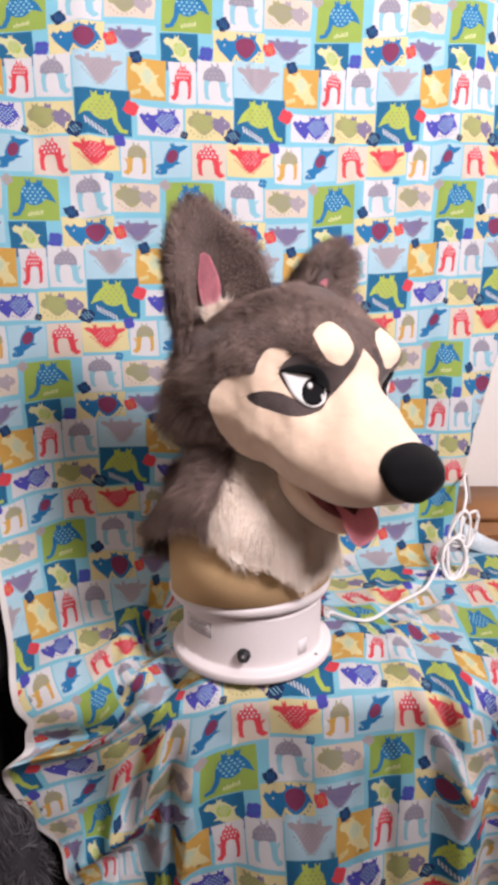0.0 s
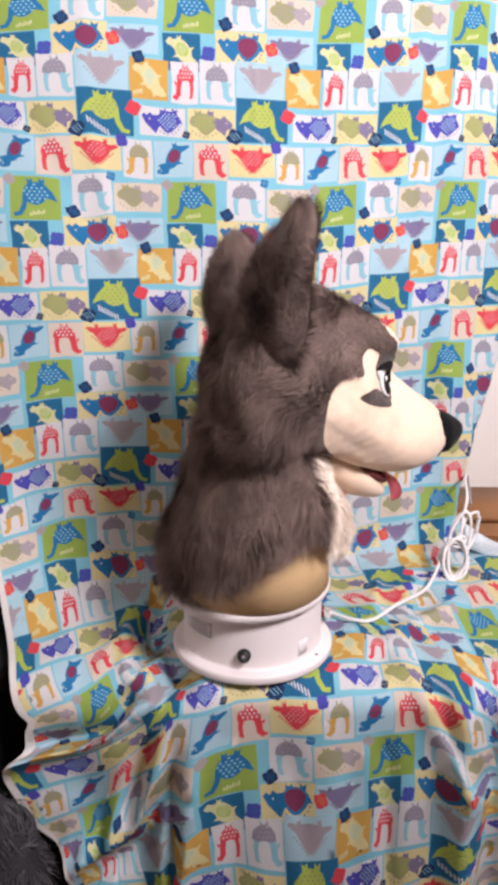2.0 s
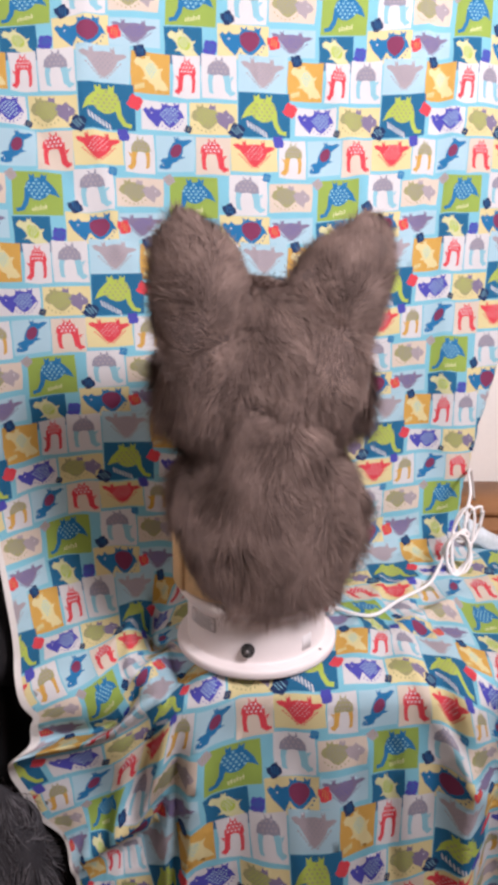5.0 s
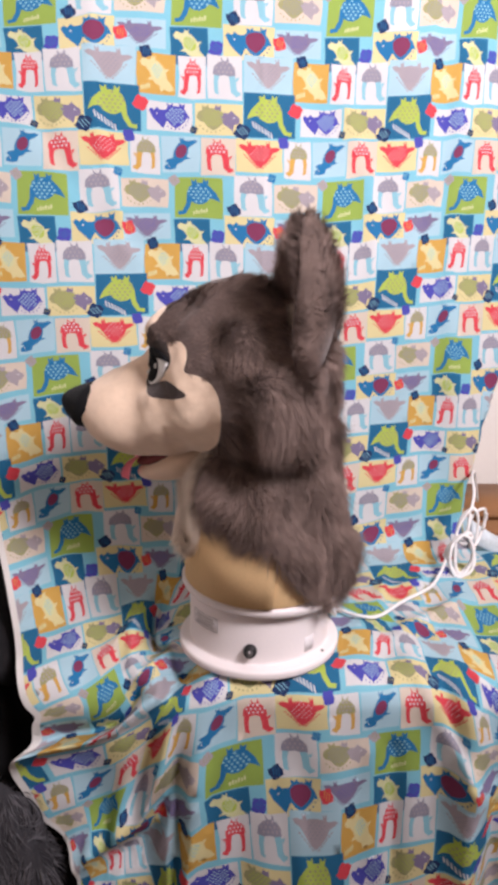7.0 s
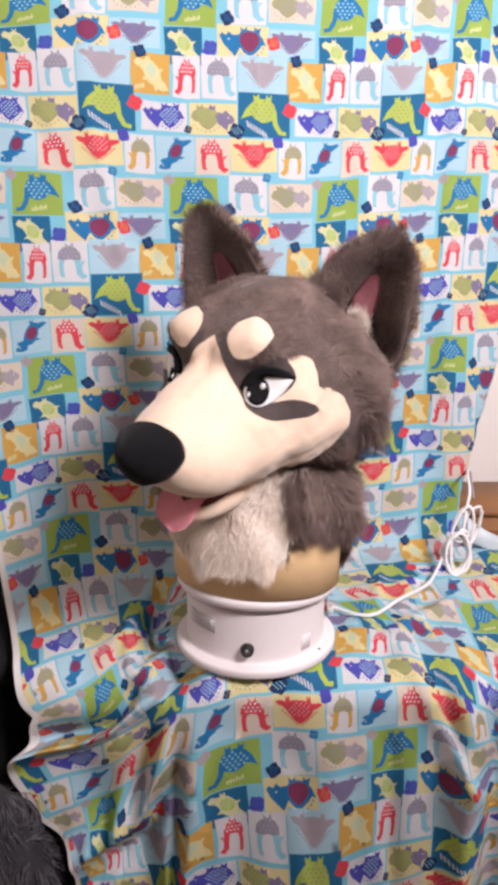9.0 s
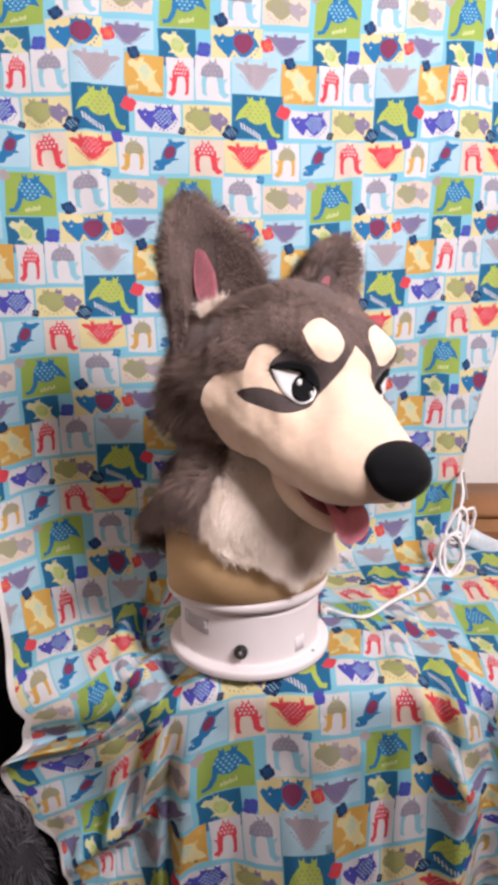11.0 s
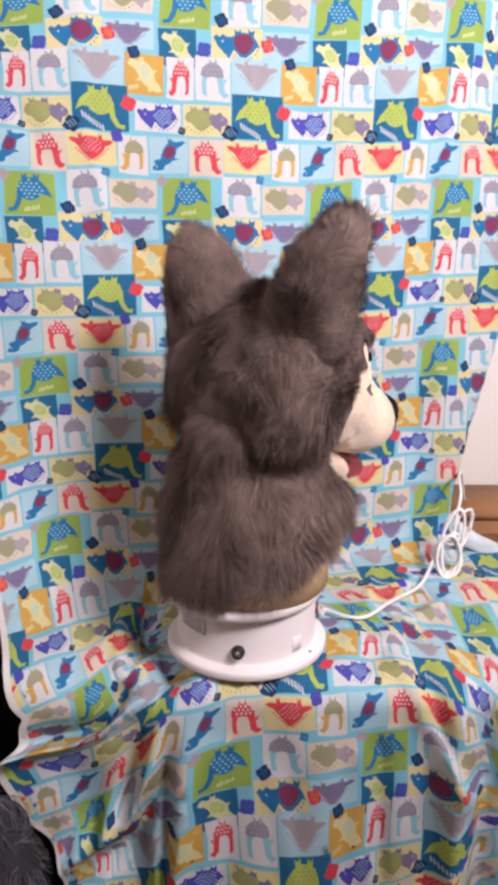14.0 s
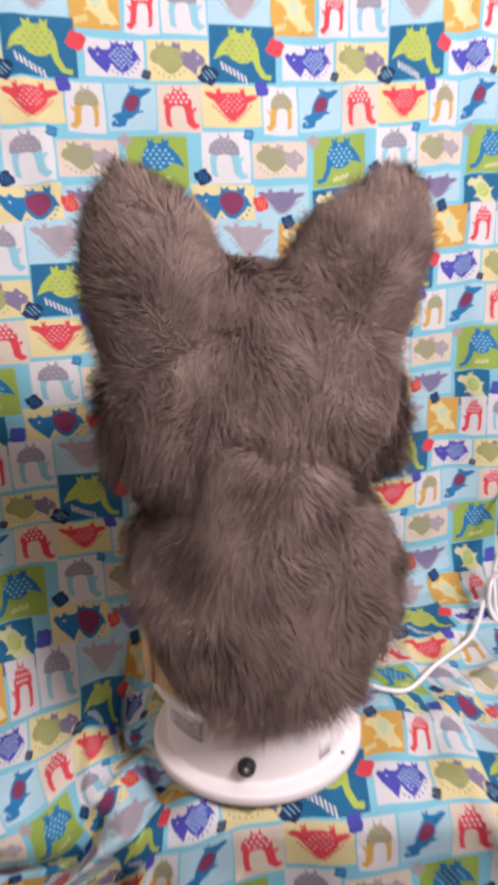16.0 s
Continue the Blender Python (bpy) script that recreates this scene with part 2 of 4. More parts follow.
def long_neck(body, spot, flip=False):
    out = [([(0.04, 0.98), (0.02, 0.88), (0.13, 0.86), (0.22, 0.66), (0.24, 0.38), (0.3, 0.2), (0.44, 0.1), (0.6, 0.09), (0.76, 0.18), (0.9, 0.36), (1.0, 0.6), (0.87, 0.53), (0.77, 0.5), (0.69, 0.6), (0.56, 0.67), (0.44, 0.66), (0.34, 0.6), (0.3, 0.76), (0.2, 0.94)], body),
           ([(0.36, 0.16), (0.34, -0.02), (0.4, 0.06), (0.46, -0.02), (0.47, 0.12)], body), ([(0.6, 0.12), (0.62, -0.03), (0.67, 0.05), (0.74, 0.0), (0.72, 0.17)], body)]
    out += [(d, spot) for d in dots(0.53, 0.38, 0.3, 0.28, 0.11, 0.036)]
    return [([(1 - x, y) for x, y in o], c) for o, c in out] if flip else out


def club_tail(shell, head, spot):
    out = [([(0.0, 0.42), (0.05, 0.24), (0.18, 0.14), (0.34, 0.1), (0.5, 0.14), (0.62, 0.26), (0.66, 0.44), (0.6, 0.62), (0.48, 0.8), (0.38, 0.88), (0.26, 0.78), (0.16, 0.6), (0.06, 0.56)], shell),
           ([(0.54, 0.36), (0.64, 0.24), (0.72, 0.28), (0.8, 0.16), (0.88, 0.3), (0.96, 0.38), (1.0, 0.5), (0.94, 0.64), (0.86, 0.66), (0.82, 0.9), (0.74, 0.78), (0.62, 0.66)], head),
           ([(0.14, 0.2), (0.12, 0.0), (0.2, 0.08), (0.26, -0.02), (0.3, 0.16)], shell), ([(0.4, 0.14), (0.44, -0.02), (0.5, 0.06), (0.56, 0.0), (0.56, 0.2)], head)]
    out += [(oval(0.36 + 0.34 * math.cos(a), 0.46 + 0.48 * math.sin(a), 0.018, 0.036, 6), shell) for a in (0.75, 1.05, 1.35, 1.65, 1.95, 2.25, 2.55)]
    out.append((oval(0.86, 0.42, 0.018, 0.034, 6), WHITE_C))
    return out + [(d, spot) for d in dots(0.35, 0.44, 0.3, 0.36, 0.09, 0.026)]


def horned(head, shell, trim, spot=None):
    out = [([(0.0, 0.3), (0.06, 0.2), (0.14, 0.28), (0.2, 0.16), (0.28, 0.26), (0.4, 0.24), (0.5, 0.3), (0.48, 0.58), (0.42, 0.7), (0.34, 0.94), (0.22, 0.76), (0.1, 0.58)], head),
           ([(0.38, 0.3), (0.46, 0.14), (0.62, 0.08), (0.8, 0.12), (0.92, 0.3), (1.0, 0.56), (0.92, 0.52), (0.86, 0.66), (0.74, 0.84), (0.64, 0.92), (0.52, 0.8), (0.42, 0.6)], head),
           ([(0.43, 0.3), (0.5, 0.18), (0.64, 0.13), (0.78, 0.17), (0.86, 0.34), (0.84, 0.5), (0.76, 0.68), (0.64, 0.8), (0.52, 0.68), (0.44, 0.5)], shell),
           ([(0.46, 0.2), (0.44, 0.0), (0.52, 0.08), (0.58, -0.02), (0.6, 0.14)], head), ([(0.74, 0.14), (0.74, -0.04), (0.8, 0.06), (0.88, -0.02), (0.86, 0.2)], head)]
    out += [(oval(0.64 + 0.31 * math.cos(a), 0.5 + 0.45 * math.sin(a), 0.018, 0.036, 6), trim) for a in (0.3, 0.62, 0.94, 1.26, 1.58, 1.9, 2.22, 2.54)]
    if spot:
        out += [(d, spot) for d in dots(0.64, 0.45, 0.27, 0.38, 0.1, 0.034)]
    return out + [(oval(0.2, 0.4, 0.02, 0.036, 6), WHITE_C)]


def walker(body, belly, spot):
    out = [([(0.04, 0.2), (0.14, 0.08), (0.28, 0.14), (0.4, 0.1), (0.56, 0.16), (0.7, 0.3), (0.78, 0.48), (0.8, 0.62), (0.9, 0.72), (1.0, 0.9), (0.84, 0.94), (0.72, 0.9), (0.62, 0.96), (0.58, 0.8), (0.46, 0.74), (0.36, 0.6), (0.3, 0.44), (0.2, 0.32), (0.1, 0.3)], body),
           ([(0.36, 0.14), (0.36, 0.0), (0.42, 0.08), (0.48, 0.0), (0.48, 0.15)], body), ([(0.72, 0.36), (0.86, 0.34), (0.77, 0.46)], body), ([(0.36, 0.56), (0.24, 0.66), (0.4, 0.66)], body), (oval(0.52, 0.42, 0.17, 0.22, 14, -0.5), belly)]
    return out + [(d, spot) for d in dots(0.52, 0.42, 0.17, 0.22, 0.085, 0.026)]


def runner(body, belly):
    return [([(1.0, 0.08), (0.9, 0.04), (0.76, 0.08), (0.6, 0.06), (0.46, 0.16), (0.36, 0.32), (0.3, 0.48), (0.28, 0.62), (0.12, 0.66), (0.06, 0.74), (0.16, 0.78), (0.04, 0.86), (0.04, 0.96), (0.2, 0.98), (0.36, 0.94), (0.4, 0.8), (0.54, 0.74), (0.66, 0.6), (0.72, 0.44), (0.74, 0.28), (0.86, 0.2)], body), (oval(0.53, 0.4, 0.15, 0.22, 14, 0.5), belly),
            ([(0.5, 0.12), (0.48, -0.04), (0.54, 0.04), (0.6, -0.04), (0.61, 0.08)], body), ([(0.66, 0.56), (0.8, 0.6), (0.62, 0.66)], body), (oval(0.16, 0.86, 0.02, 0.025, 6), WHITE_C)]


def leaf(x, y, size, colour, vein, turn):
    c, s = math.cos(turn), math.sin(turn)
    shape = [(-1.2, -0.15), (-0.75, -0.35), (-0.5, -0.75), (0.05, -1.1), (0.4, -0.7), (0.85, -0.5), (1.15, 0.1), (0.75, 0.5), (0.5, 0.85), (-0.05, 1.1), (-0.45, 0.7), (-0.85, 0.5)]
    out = [([(x + size * (a * c - b * s), y + size * (a * s + b * c)) for a, b in shape], colour)]
    for k in (-0.3, 0.1, 0.5):
        v = [(k - 0.3, -0.5), (k - 0.2, -0.5), (k + 0.2, 0.45), (k + 0.1, 0.45)]
        out.append(([(x + size * (a * c - b * s), y + size * (a * s + b * c)) for a, b in v], vein))
    return out


def square(x0, y0, x1, y1, ground, motif=(), inset=0.045):
    """A coloured square of the print with its motif."""
    wob = [random.uniform(-1.6, 1.6) for _ in range(16)]
    mx, my = (x0 + x1) / 2, (y0 + y1) / 2
    edge = [(x0, y0), (mx, y0), (x1, y0), (x1, my), (x1, y1), (mx, y1), (x0, y1), (x0, my)]
    out = [([(x + wob[2 * k], y + wob[2 * k + 1]) for k, (x, y) in enumerate(edge)], ground)]
    for o, c in motif:
        out.append(([(x0 + (x1 - x0) * (inset + (1 - 2 * inset) * x), y0 + (y1 - y0) * (inset + (1 - 2 * inset) * y)) for x, y in o], c))
    return out


def print_repeat():
    """One repeat of the print: outlines and colours, from the bottom layer up, in thousandths of a repeat's width."""
    r = []
    r += square(12, 300, 100, 372, GREEN, long_neck(BLUE, AQUA))
    r += square(120, 292, 189, 363, WHITE_C, arch_dinosaur(GREY_C, AQUA, STONE))
    r += square(194, 306, 279, 355, CREAM_C, club_tail(OLIVE, STONE, GREY_C))
    r += square(10, 374, 77, 434, TEAL, walker(LEMON, LIME, WHITE_C))
    r += square(102, 365, 194, 421, YELLOW, horned(BLUE, MAROON, TEAL))
    r += square(194, 366, 280, 411, PALE, bib_dinosaur(MAUVE, INDIGO))
    r += square(230, 419, 298, 486, OCHRE, walker(YELLOW, LEMON, AQUA))
    r += square(25, 420, 72, 488, WHITE_C, arch_dinosaur(RED, RED, WHITE_C, True))
    r += square(76, 415, 138, 488, WHITE_C, arch_dinosaur(GREY_C, AQUA, STONE))
    r += square(140, 412, 228, 473, PALE, bib_dinosaur(STONE, GREY_C))
    r += square(140, 474, 234, 550, TEAL, long_neck(LIME, OLIVE, True))
    r += square(245, 496, 326, 545, WHITE_C, horned(INDIGO, INDIGO, INDIGO, PALE))
    r += square(52, 495, 137, 548, YELLOW, club_tail(OLIVE, MAUVE, LIME))
    r += square(125, 552, 210, 608, YELLOW, bib_dinosaur(RED, WHITE_C))
    r += square(213, 554, 266, 618, WHITE_C, arch_dinosaur(OLIVE, OCHRE, STONE, True))
    r += square(268, 552, 338, 614, PALE, runner(BLUE, MAROON))
    r += square(62, 552, 124, 617, CREAM_C, arch_dinosaur(RED, RED, WHITE_C))
    for k in range(6):
        x, y = 46 + 4.6 * k, 360 - 0.8 * k
        r.append(([(x, y), (x + 1.8, y - 3 * (k % 2)), (x + 3.4, y + 0.5), (x + 2.6, y + 6), (x + 0.6, y + 6)], LEMON))
    for k in range(7):
        x, y = 154 + 5.5 * k, 521 + 3 * k
        r.append(([(x, y), (x + 2.5, y + 1), (x + 5, y + 12), (x + 2, y + 11)], WHITE_C))
    for k in range(4):
        x, y = 236 + 4.4 * k, 474 - 1.2 * k
        r.append(([(x, y), (x + 2.2, y - 4), (x + 3.2, y), (x + 2.6, y + 6), (x + 0.8, y + 6)], LEMON))
    for x, y, size, colour, vein, turn in ((120, 355, 12, NAVY, BLUE, 0.3), (189, 296, 8, BLUE, AQUA, -0.5), (90, 404, 13, INDIGO, BLUE, -0.6), (203, 390, 12, RED, OCHRE, 0.5), (246, 417, 11, NAVY, BLUE, 0.5),
                                          (235, 501, 13, RED, RED, -0.3), (328, 540, 7, NAVY, OLIVE, -0.4), (136, 540, 14, NAVY, AQUA, -0.3), (212, 556, 11, INDIGO, INDIGO, 0.7), (12, 306, 10, STONE, OLIVE, 0.2)):
        r += leaf(x, y, size, colour, vein, turn)
    return [([((x - 56) / 278, (y - 336) / 322) for x, y in o], c) for o, c in r]


def print_cell(steps):
    """The repeat, cut along the outlines of its print into small triangles: corners, triangles and colours."""
    from_shapes = []
    for o, c in print_repeat():
        for i in (-1, 0, 1):
            for j in (-1, 0, 1):
                s = [(x + i, y + j) for x, y in o]
                if sum(a[0] * b[1] - b[0] * a[1] for a, b in zip(s, s[1:] + s[:1])) < 0:
                    s = s[::-1]
                if min(x for x, y in s) < 0.5 and max(x for x, y in s) > -0.5 and min(y for x, y in s) < 0.5 and max(y for x, y in s) > -0.5:
                    from_shapes.append((s, c))
    verts, edges, faces, colours = [], [], [], []
    for s, c in from_shapes:
        faces.append(list(range(len(verts), len(verts) + len(s))))
        colours.append(c)
        verts += [Vector(v) for v in s]
    for k in range(steps + 1):
        e = k / steps - 0.5
        edges += [(len(verts), len(verts) + 1), (len(verts) + 2, len(verts) + 3)]
        verts += [Vector((e, -0.5)), Vector((e, 0.5)), Vector((-0.5, e)), Vector((0.5, e))]
    for e in CUTS:
        edges.append((len(verts), len(verts) + 1))
        verts += [Vector((e, -0.5)), Vector((e, 0.5))]
    vs, _, fs, _, _, origin = geometry.delaunay_2d_cdt(verts, edges, faces, 0, 1e-5)
    vs = np.array([(v.x, v.y) for v in vs])
    tris, paint = [], []
    for f, o in zip(fs, origin):
        m = vs[list(f)].mean(axis=0)
        if abs(m[0]) < 0.5 and abs(m[1]) < 0.5:
            tris.append(f)
            paint.append(colours[max(o)] if o else SKY)
    return vs, np.array(tris), np.array(paint)


def between(q, knots, values):
    """Smooth interpolation (cubic, through all the values)."""
    knots, values = np.asarray(knots, float), np.asarray(values, float)
    slope = np.gradient(values, knots)
    q = np.clip(q, knots[0], knots[-1])
    i = np.clip(np.searchsorted(knots, q) - 1, 0, len(knots) - 2)
    h = knots[i + 1] - knots[i]
    t = (q - knots[i]) / h
    return (2 * t ** 3 - 3 * t ** 2 + 1) * values[i] + (t ** 3 - 2 * t ** 2 + t) * h * slope[i] + (3 * t ** 2 - 2 * t ** 3) * values[i + 1] + (t ** 3 - t ** 2) * h * slope[i + 1]


PITCH = 0.2535
EDGE_Y, LEAN_BACK = -0.1, 0.06


def bump_at(p, q, pc, qc, rp, rq, turn=0.0):
    a, b = (p - pc), (q - qc)
    c, s = math.cos(turn), math.sin(turn)
    return np.exp(-((a * c + b * s) / rp) ** 2 - ((b * c - a * s) / rq) ** 2)


def cloth_at(p, q):
    """The draped cloth: hung behind, lying on the table and falling over its front edge."""
    x = between(q, (-1, 0, 1, 2, 3, 4, 5, 6, 7), (-0.326, -0.321, -0.312, -0.304, -0.286, -0.215, -0.19, -0.205, -0.21)) + p * between(q, (-1, 0, 1, 2, 3, 4, 5, 6, 7), (0.222, 0.2207, 0.2165, 0.2087, 0.2, 0.181, 0.179, 0.18, 0.18))
    # the free edge bulges and tucks in where the cloth falls off the table's corner
    x = x + between(q, (3.5, 3.75, 4.0, 4.25, 4.5, 4.75, 5.0, 5.25, 6.0), (0, 0, 0.003, 0.016, -0.016, 0.0, 0.026, 0.036, 0.05)) * np.clip((0.9 - p) / 1.3, 0, 1) ** 1.5
    top = 1.56 + 0.012 * p
    back = 0.28 + 0.2 * x
    r1 = 0.05 + 0.135 * np.clip(1 - p, 0, 1.4)
    r2 = 0.03
    s = PITCH * q
    s1 = top - (TABLE + r1)
    flat = np.maximum(back - LEAN_BACK * 0.25 - r1 - (EDGE_Y + r2), 0.02)
    s2 = s1 + r1 * math.pi / 2
    s3 = s2 + flat
    s4 = s3 + r2 * math.pi / 2
    a1 = np.clip((s - s1) / r1, 0, math.pi / 2)
    a2 = np.clip((s - s3) / r2, 0, math.pi / 2)
    over = np.clip(s - s4, 0, None)
    hang = top - np.minimum(s, s1)
    y = back + LEAN_BACK * (hang - 1.05) - r1 * (1 - np.cos(a1)) - np.clip(s - s2, 0, flat) - r2 * np.sin(a2) + 0.1 * over
    z = hang - r1 * np.sin(a1) - r2 * (1 - np.cos(a2)) - over
    hung = np.clip((s1 - s) / 0.1, 0, 1)
    fall = np.clip((s - s3) / 0.12, 0, 1)
    lying = 1 - np.maximum(hung, fall)
    # folds: soft waves in the hanging parts, ridges where the cloth is bunched
    wave = 0.0016 * np.exp(-((p - 1.46) / 0.02) ** 2) * hung + 0.0025 * np.sin(3.1 * p - 4.2 * q + 1) * hung + 0.004 * np.sin(5.2 * p + 0.9 * q) * hung + 0.010 * np.sin(11 * p - 0.5 * q) * np.clip((p - 2.2), 0, 1) * hung + 0.003 * np.sin(2.3 * q + 2 * p) * hung
    front = fall * (0.007 * np.sin(6.1 * p + 0.4 + 0.8 * q) + 0.0025 * np.sin(13 * p - 1.2 * q + 0.8 * np.sin(3 * q)))
    front = front + fall * (0.024 * np.exp(-((p - 2.42 - 0.14 * (q - 5)) / 0.09) ** 2) - 0.016 * np.exp(-((p - 2.62 - 0.2 * (q - 5)) / 0.08) ** 2) + 0.014 * np.exp(-((p - 0.62 + 0.25 * (q - 5)) / 0.1) ** 2) - 0.013 * np.exp(-((p - 0.4 + 0.3 * (q - 5)) / 0.08) ** 2))
    ridge = 0.016 * bump_at(p, q, 0.3, 4.25, 0.07, 0.45, 1.1) - 0.012 * bump_at(p, q, 0.42, 4.38, 0.06, 0.4, 1.1) + 0.024 * bump_at(p, q, 0.05, 4.75, 0.06, 0.5, 1.25) - 0.018 * bump_at(p, q, 0.1, 4.92, 0.06, 0.4, 1.25) + 0.009 * bump_at(p, q, 2.5, 4.2, 0.06, 0.5, 1.2) + 0.012 * bump_at(p, q, 0.55, 3.6, 0.05, 0.4, 0.8) + 0.008 * bump_at(p, q, 2.75, 3.75, 0.05, 0.35, 1.35) + 0.007 * bump_at(p, q, 2.2, 3.9, 0.04, 0.3, 0.5)
    y = y - wave - front - fall * ridge
    z = z + lying * (ridge + 0.0015 * np.sin(17 * p + 9 * q))
    # past the table's end the cloth sags and is drawn inwards
    u, v = np.clip((0.75 - p) / 0.8, 0, 1), np.clip((q - 3.85) / 0.75, 0, 1)
    sag = u * u * (3 - 2 * u) * v * v * (3 - 2 * v)
    z = z - 0.05 * sag
    x = x + 0.035 * sag * np.clip((p + 0.42) / 0.5, 0, 1)
    return np.stack([x, y, z], axis=-1)


# How far the drape pulls the cloth across and along, on a coarse net of print coordinates.
NET_P, NET_Q = (-0.55, 0, 0.45, 0.9, 1.6, 2.4, 3.4), (-0.7, 0.5, 1.5, 2.5, 3.2, 3.7, 4.1, 4.6, 5.1, 5.8)
PULL_ACROSS = (
    (-0.038, 0.013, 0.06, 0.065, 0.072, 0.104, -0.053),
    (0.037, 0.004, 0.009, 0.011, 0.037, 0.022, -0.078),
    (-0.004, -0.003, 0.007, 0.01, 0.053, 0.01, -0.036),
    (0.003, -0.007, 0.019, 0.042, 0.029, 0.053, 0.009),
    (0.136, 0.017, -0.002, -0.089, -0.126, -0, 0.04),
    (0.163, 0.031, -0.098, -0.397, -0.201, -0.056, -0.07),
    (0.124, 0.029, -0.109, -0.138, 0.112, -0.042, -0.258),
    (0.129, 0.036, 0.031, -0.069, -0.025, -0.1, -0.504),
    (0.239, -0.109, -0.316, -0.12, -0.007, -0.02, -0.156),
    (0.04, -0.215, -0.196, 0.053, 0.169, 0.087, 0.306))
PULL_ALONG = (
    (0.211, 0.074, -0.052, -0.106, -0.025, -0.062, -0.04),
    (-0.112, -0.054, -0.047, -0.019, 0.012, 0.026, 0.041),
    (-0.046, -0.03, -0.015, -0.002, 0.065, 0.043, 0.036),
    (0.054, -0.028, -0.01, 0.026, 0.034, 0.025, 0.068),
    (0.068, -0.022, -0.001, 0.06, 0.071, 0.028, 0.015),
    (0.283, 0.245, 0.194, 0.254, 0.062, 0.129, 0.199),
    (0.037, 0.116, 0.08, 0.098, -0.035, 0.186, 0.491),
    (-0.238, -0.208, -0.153, -0.08, 0.019, 0.157, 0.655),
    (-0.384, -0.368, -0.328, -0.039, 0.059, 0.171, 0.392),
    (-0.521, -0.383, -0.168, 0.198, 0.428, 0.206, -0.208))


def pulled(p, q):
    """Print coordinates after the pull of the drape."""
    def over(table):
        rows = [between(p, NET_P, r) for r in table]
        unit_rows = np.eye(len(NET_Q))
        return sum(between(q, NET_Q, unit_rows[k]) * rows[k] for k in range(len(NET_Q)))
    return p + over(PULL_ACROSS), q + over(PULL_ALONG)


def ridge_line(p, q, line, width):
    """How near the places lie to a line of print coordinates: 1 on it, fading to 0."""
    best = np.full(len(p), 9.0)
    for (a, b), (c, d) in zip(line, line[1:]):
        t = np.clip(((p - a) * (c - a) + (q - b) * (d - b)) / ((c - a) ** 2 + (d - b) ** 2), 0, 1)
        best = np.minimum(best, np.hypot(p - a - t * (c - a), q - b - t * (d - b)))
    return np.exp(-(best / width) ** 2)


# The folds that show: height in metres, half width in repeats, and the line that each follows.
FOLDS = (
    (-0.046, 0.12, ((0.72, 3.45), (0.66, 3.8), (0.62, 4.2), (0.68, 4.4))),
    (0.014, 0.09, ((0.44, 3.5), (0.38, 3.9), (0.36, 4.2))),
    (0.028, 0.07, ((-0.5, 4.42), (-0.15, 4.4), (0.15, 4.36), (0.42, 4.38))),
    (-0.03, 0.1, ((-0.42, 4.22), (-0.1, 4.2), (0.2, 4.18), (0.36, 4.2))),
    (-0.012, 0.1, ((0.3, 4.72), (0.34, 5.0), (0.3, 5.4), (0.2, 5.8))),
    (0.008, 0.1, ((0.12, 4.6), (0.14, 5.0), (0.02, 5.5))),
    (0.01, 0.11, ((0.55, 4.7), (0.58, 5.2), (0.5, 5.8))),
    (-0.018, 0.14, ((-0.1, 4.72), (-0.02, 4.95), (0.05, 5.3))),
    (0.009, 0.07, ((2.16, 4.5), (2.26, 4.8), (2.45, 5.1), (2.66, 5.3))),
    (-0.009, 0.09, ((2.36, 4.62), (2.42, 4.85), (2.62, 5.08))),
    (-0.009, 0.06, ((1.98, 5.0), (2.0, 5.4), (2.04, 5.9))),
    (0.007, 0.07, ((1.82, 5.0), (1.84, 5.5))),
    (0.006, 0.05, ((1.78, 4.25), (2.1, 4.3), (2.45, 4.4), (2.7, 4.52))),
    (-0.005, 0.05, ((2.0, 4.14), (2.4, 4.22))),
    (0.006, 0.06, ((0.95, 4.9), (0.9, 5.5))),
    (0.005, 0.06, ((1.3, 5.1), (1.42, 5.8))),
    (0.004, 0.05, ((2.62, -0.6), (2.6, 0.4), (2.7, 1.1))),
    (0.006, 0.07, ((2.86, 0.2), (2.9, 1.2), (2.98, 2.2))),
    (0.004, 0.05, ((0.4, -0.6), (0.34, 0.5), (0.5, 1.3))),
    (-0.004, 0.06, ((0.0, 0.6), (0.3, 1.1), (0.7, 1.3))),
    (0.004, 0.06, ((1.9, 0.3), (2.2, 0.9), (2.3, 1.6))),
)


def folded(p, q):
    """The draped cloth with its folds raised towards the room."""
    at = cloth_at(*pulled(p, q))
    high = sum(h * ridge_line(p, q, line, width) for h, width, line in FOLDS)
    high = high + 0.0012 * np.sin(21 * p + 13 * q + 2 * np.sin(5 * q)) * np.clip(q - 3.2, 0, 1)
    tongue = np.exp(-((q - 4.5) / 0.16) ** 2) * 0.028 - np.exp(-((q - 3.97) / 0.14) ** 2) * 0.012
    at[:, 0] -= tongue * np.clip((0.2 - p) / 0.55, 0, 1)
    # the far edge is turned back behind the hanging part
    turned = np.clip(p - 3.58 + 0.4 * np.clip((q - 1.7) / 1.3, 0, 1), 0, None) * np.clip((3.45 - q) / 0.3, 0, 1)
    at[:, 0] -= 0.19 * turned
    at[:, 1] += 0.22 * turned
    at[:, 1] -= 0.8 * high
    at[:, 2] += 0.55 * high
    return at


P0, P1, Q0, Q1 = -0.55, 3.62, -0.7, 6.6
CUTS = (P0 + 1, P0 + 1.05, P1 - 4)


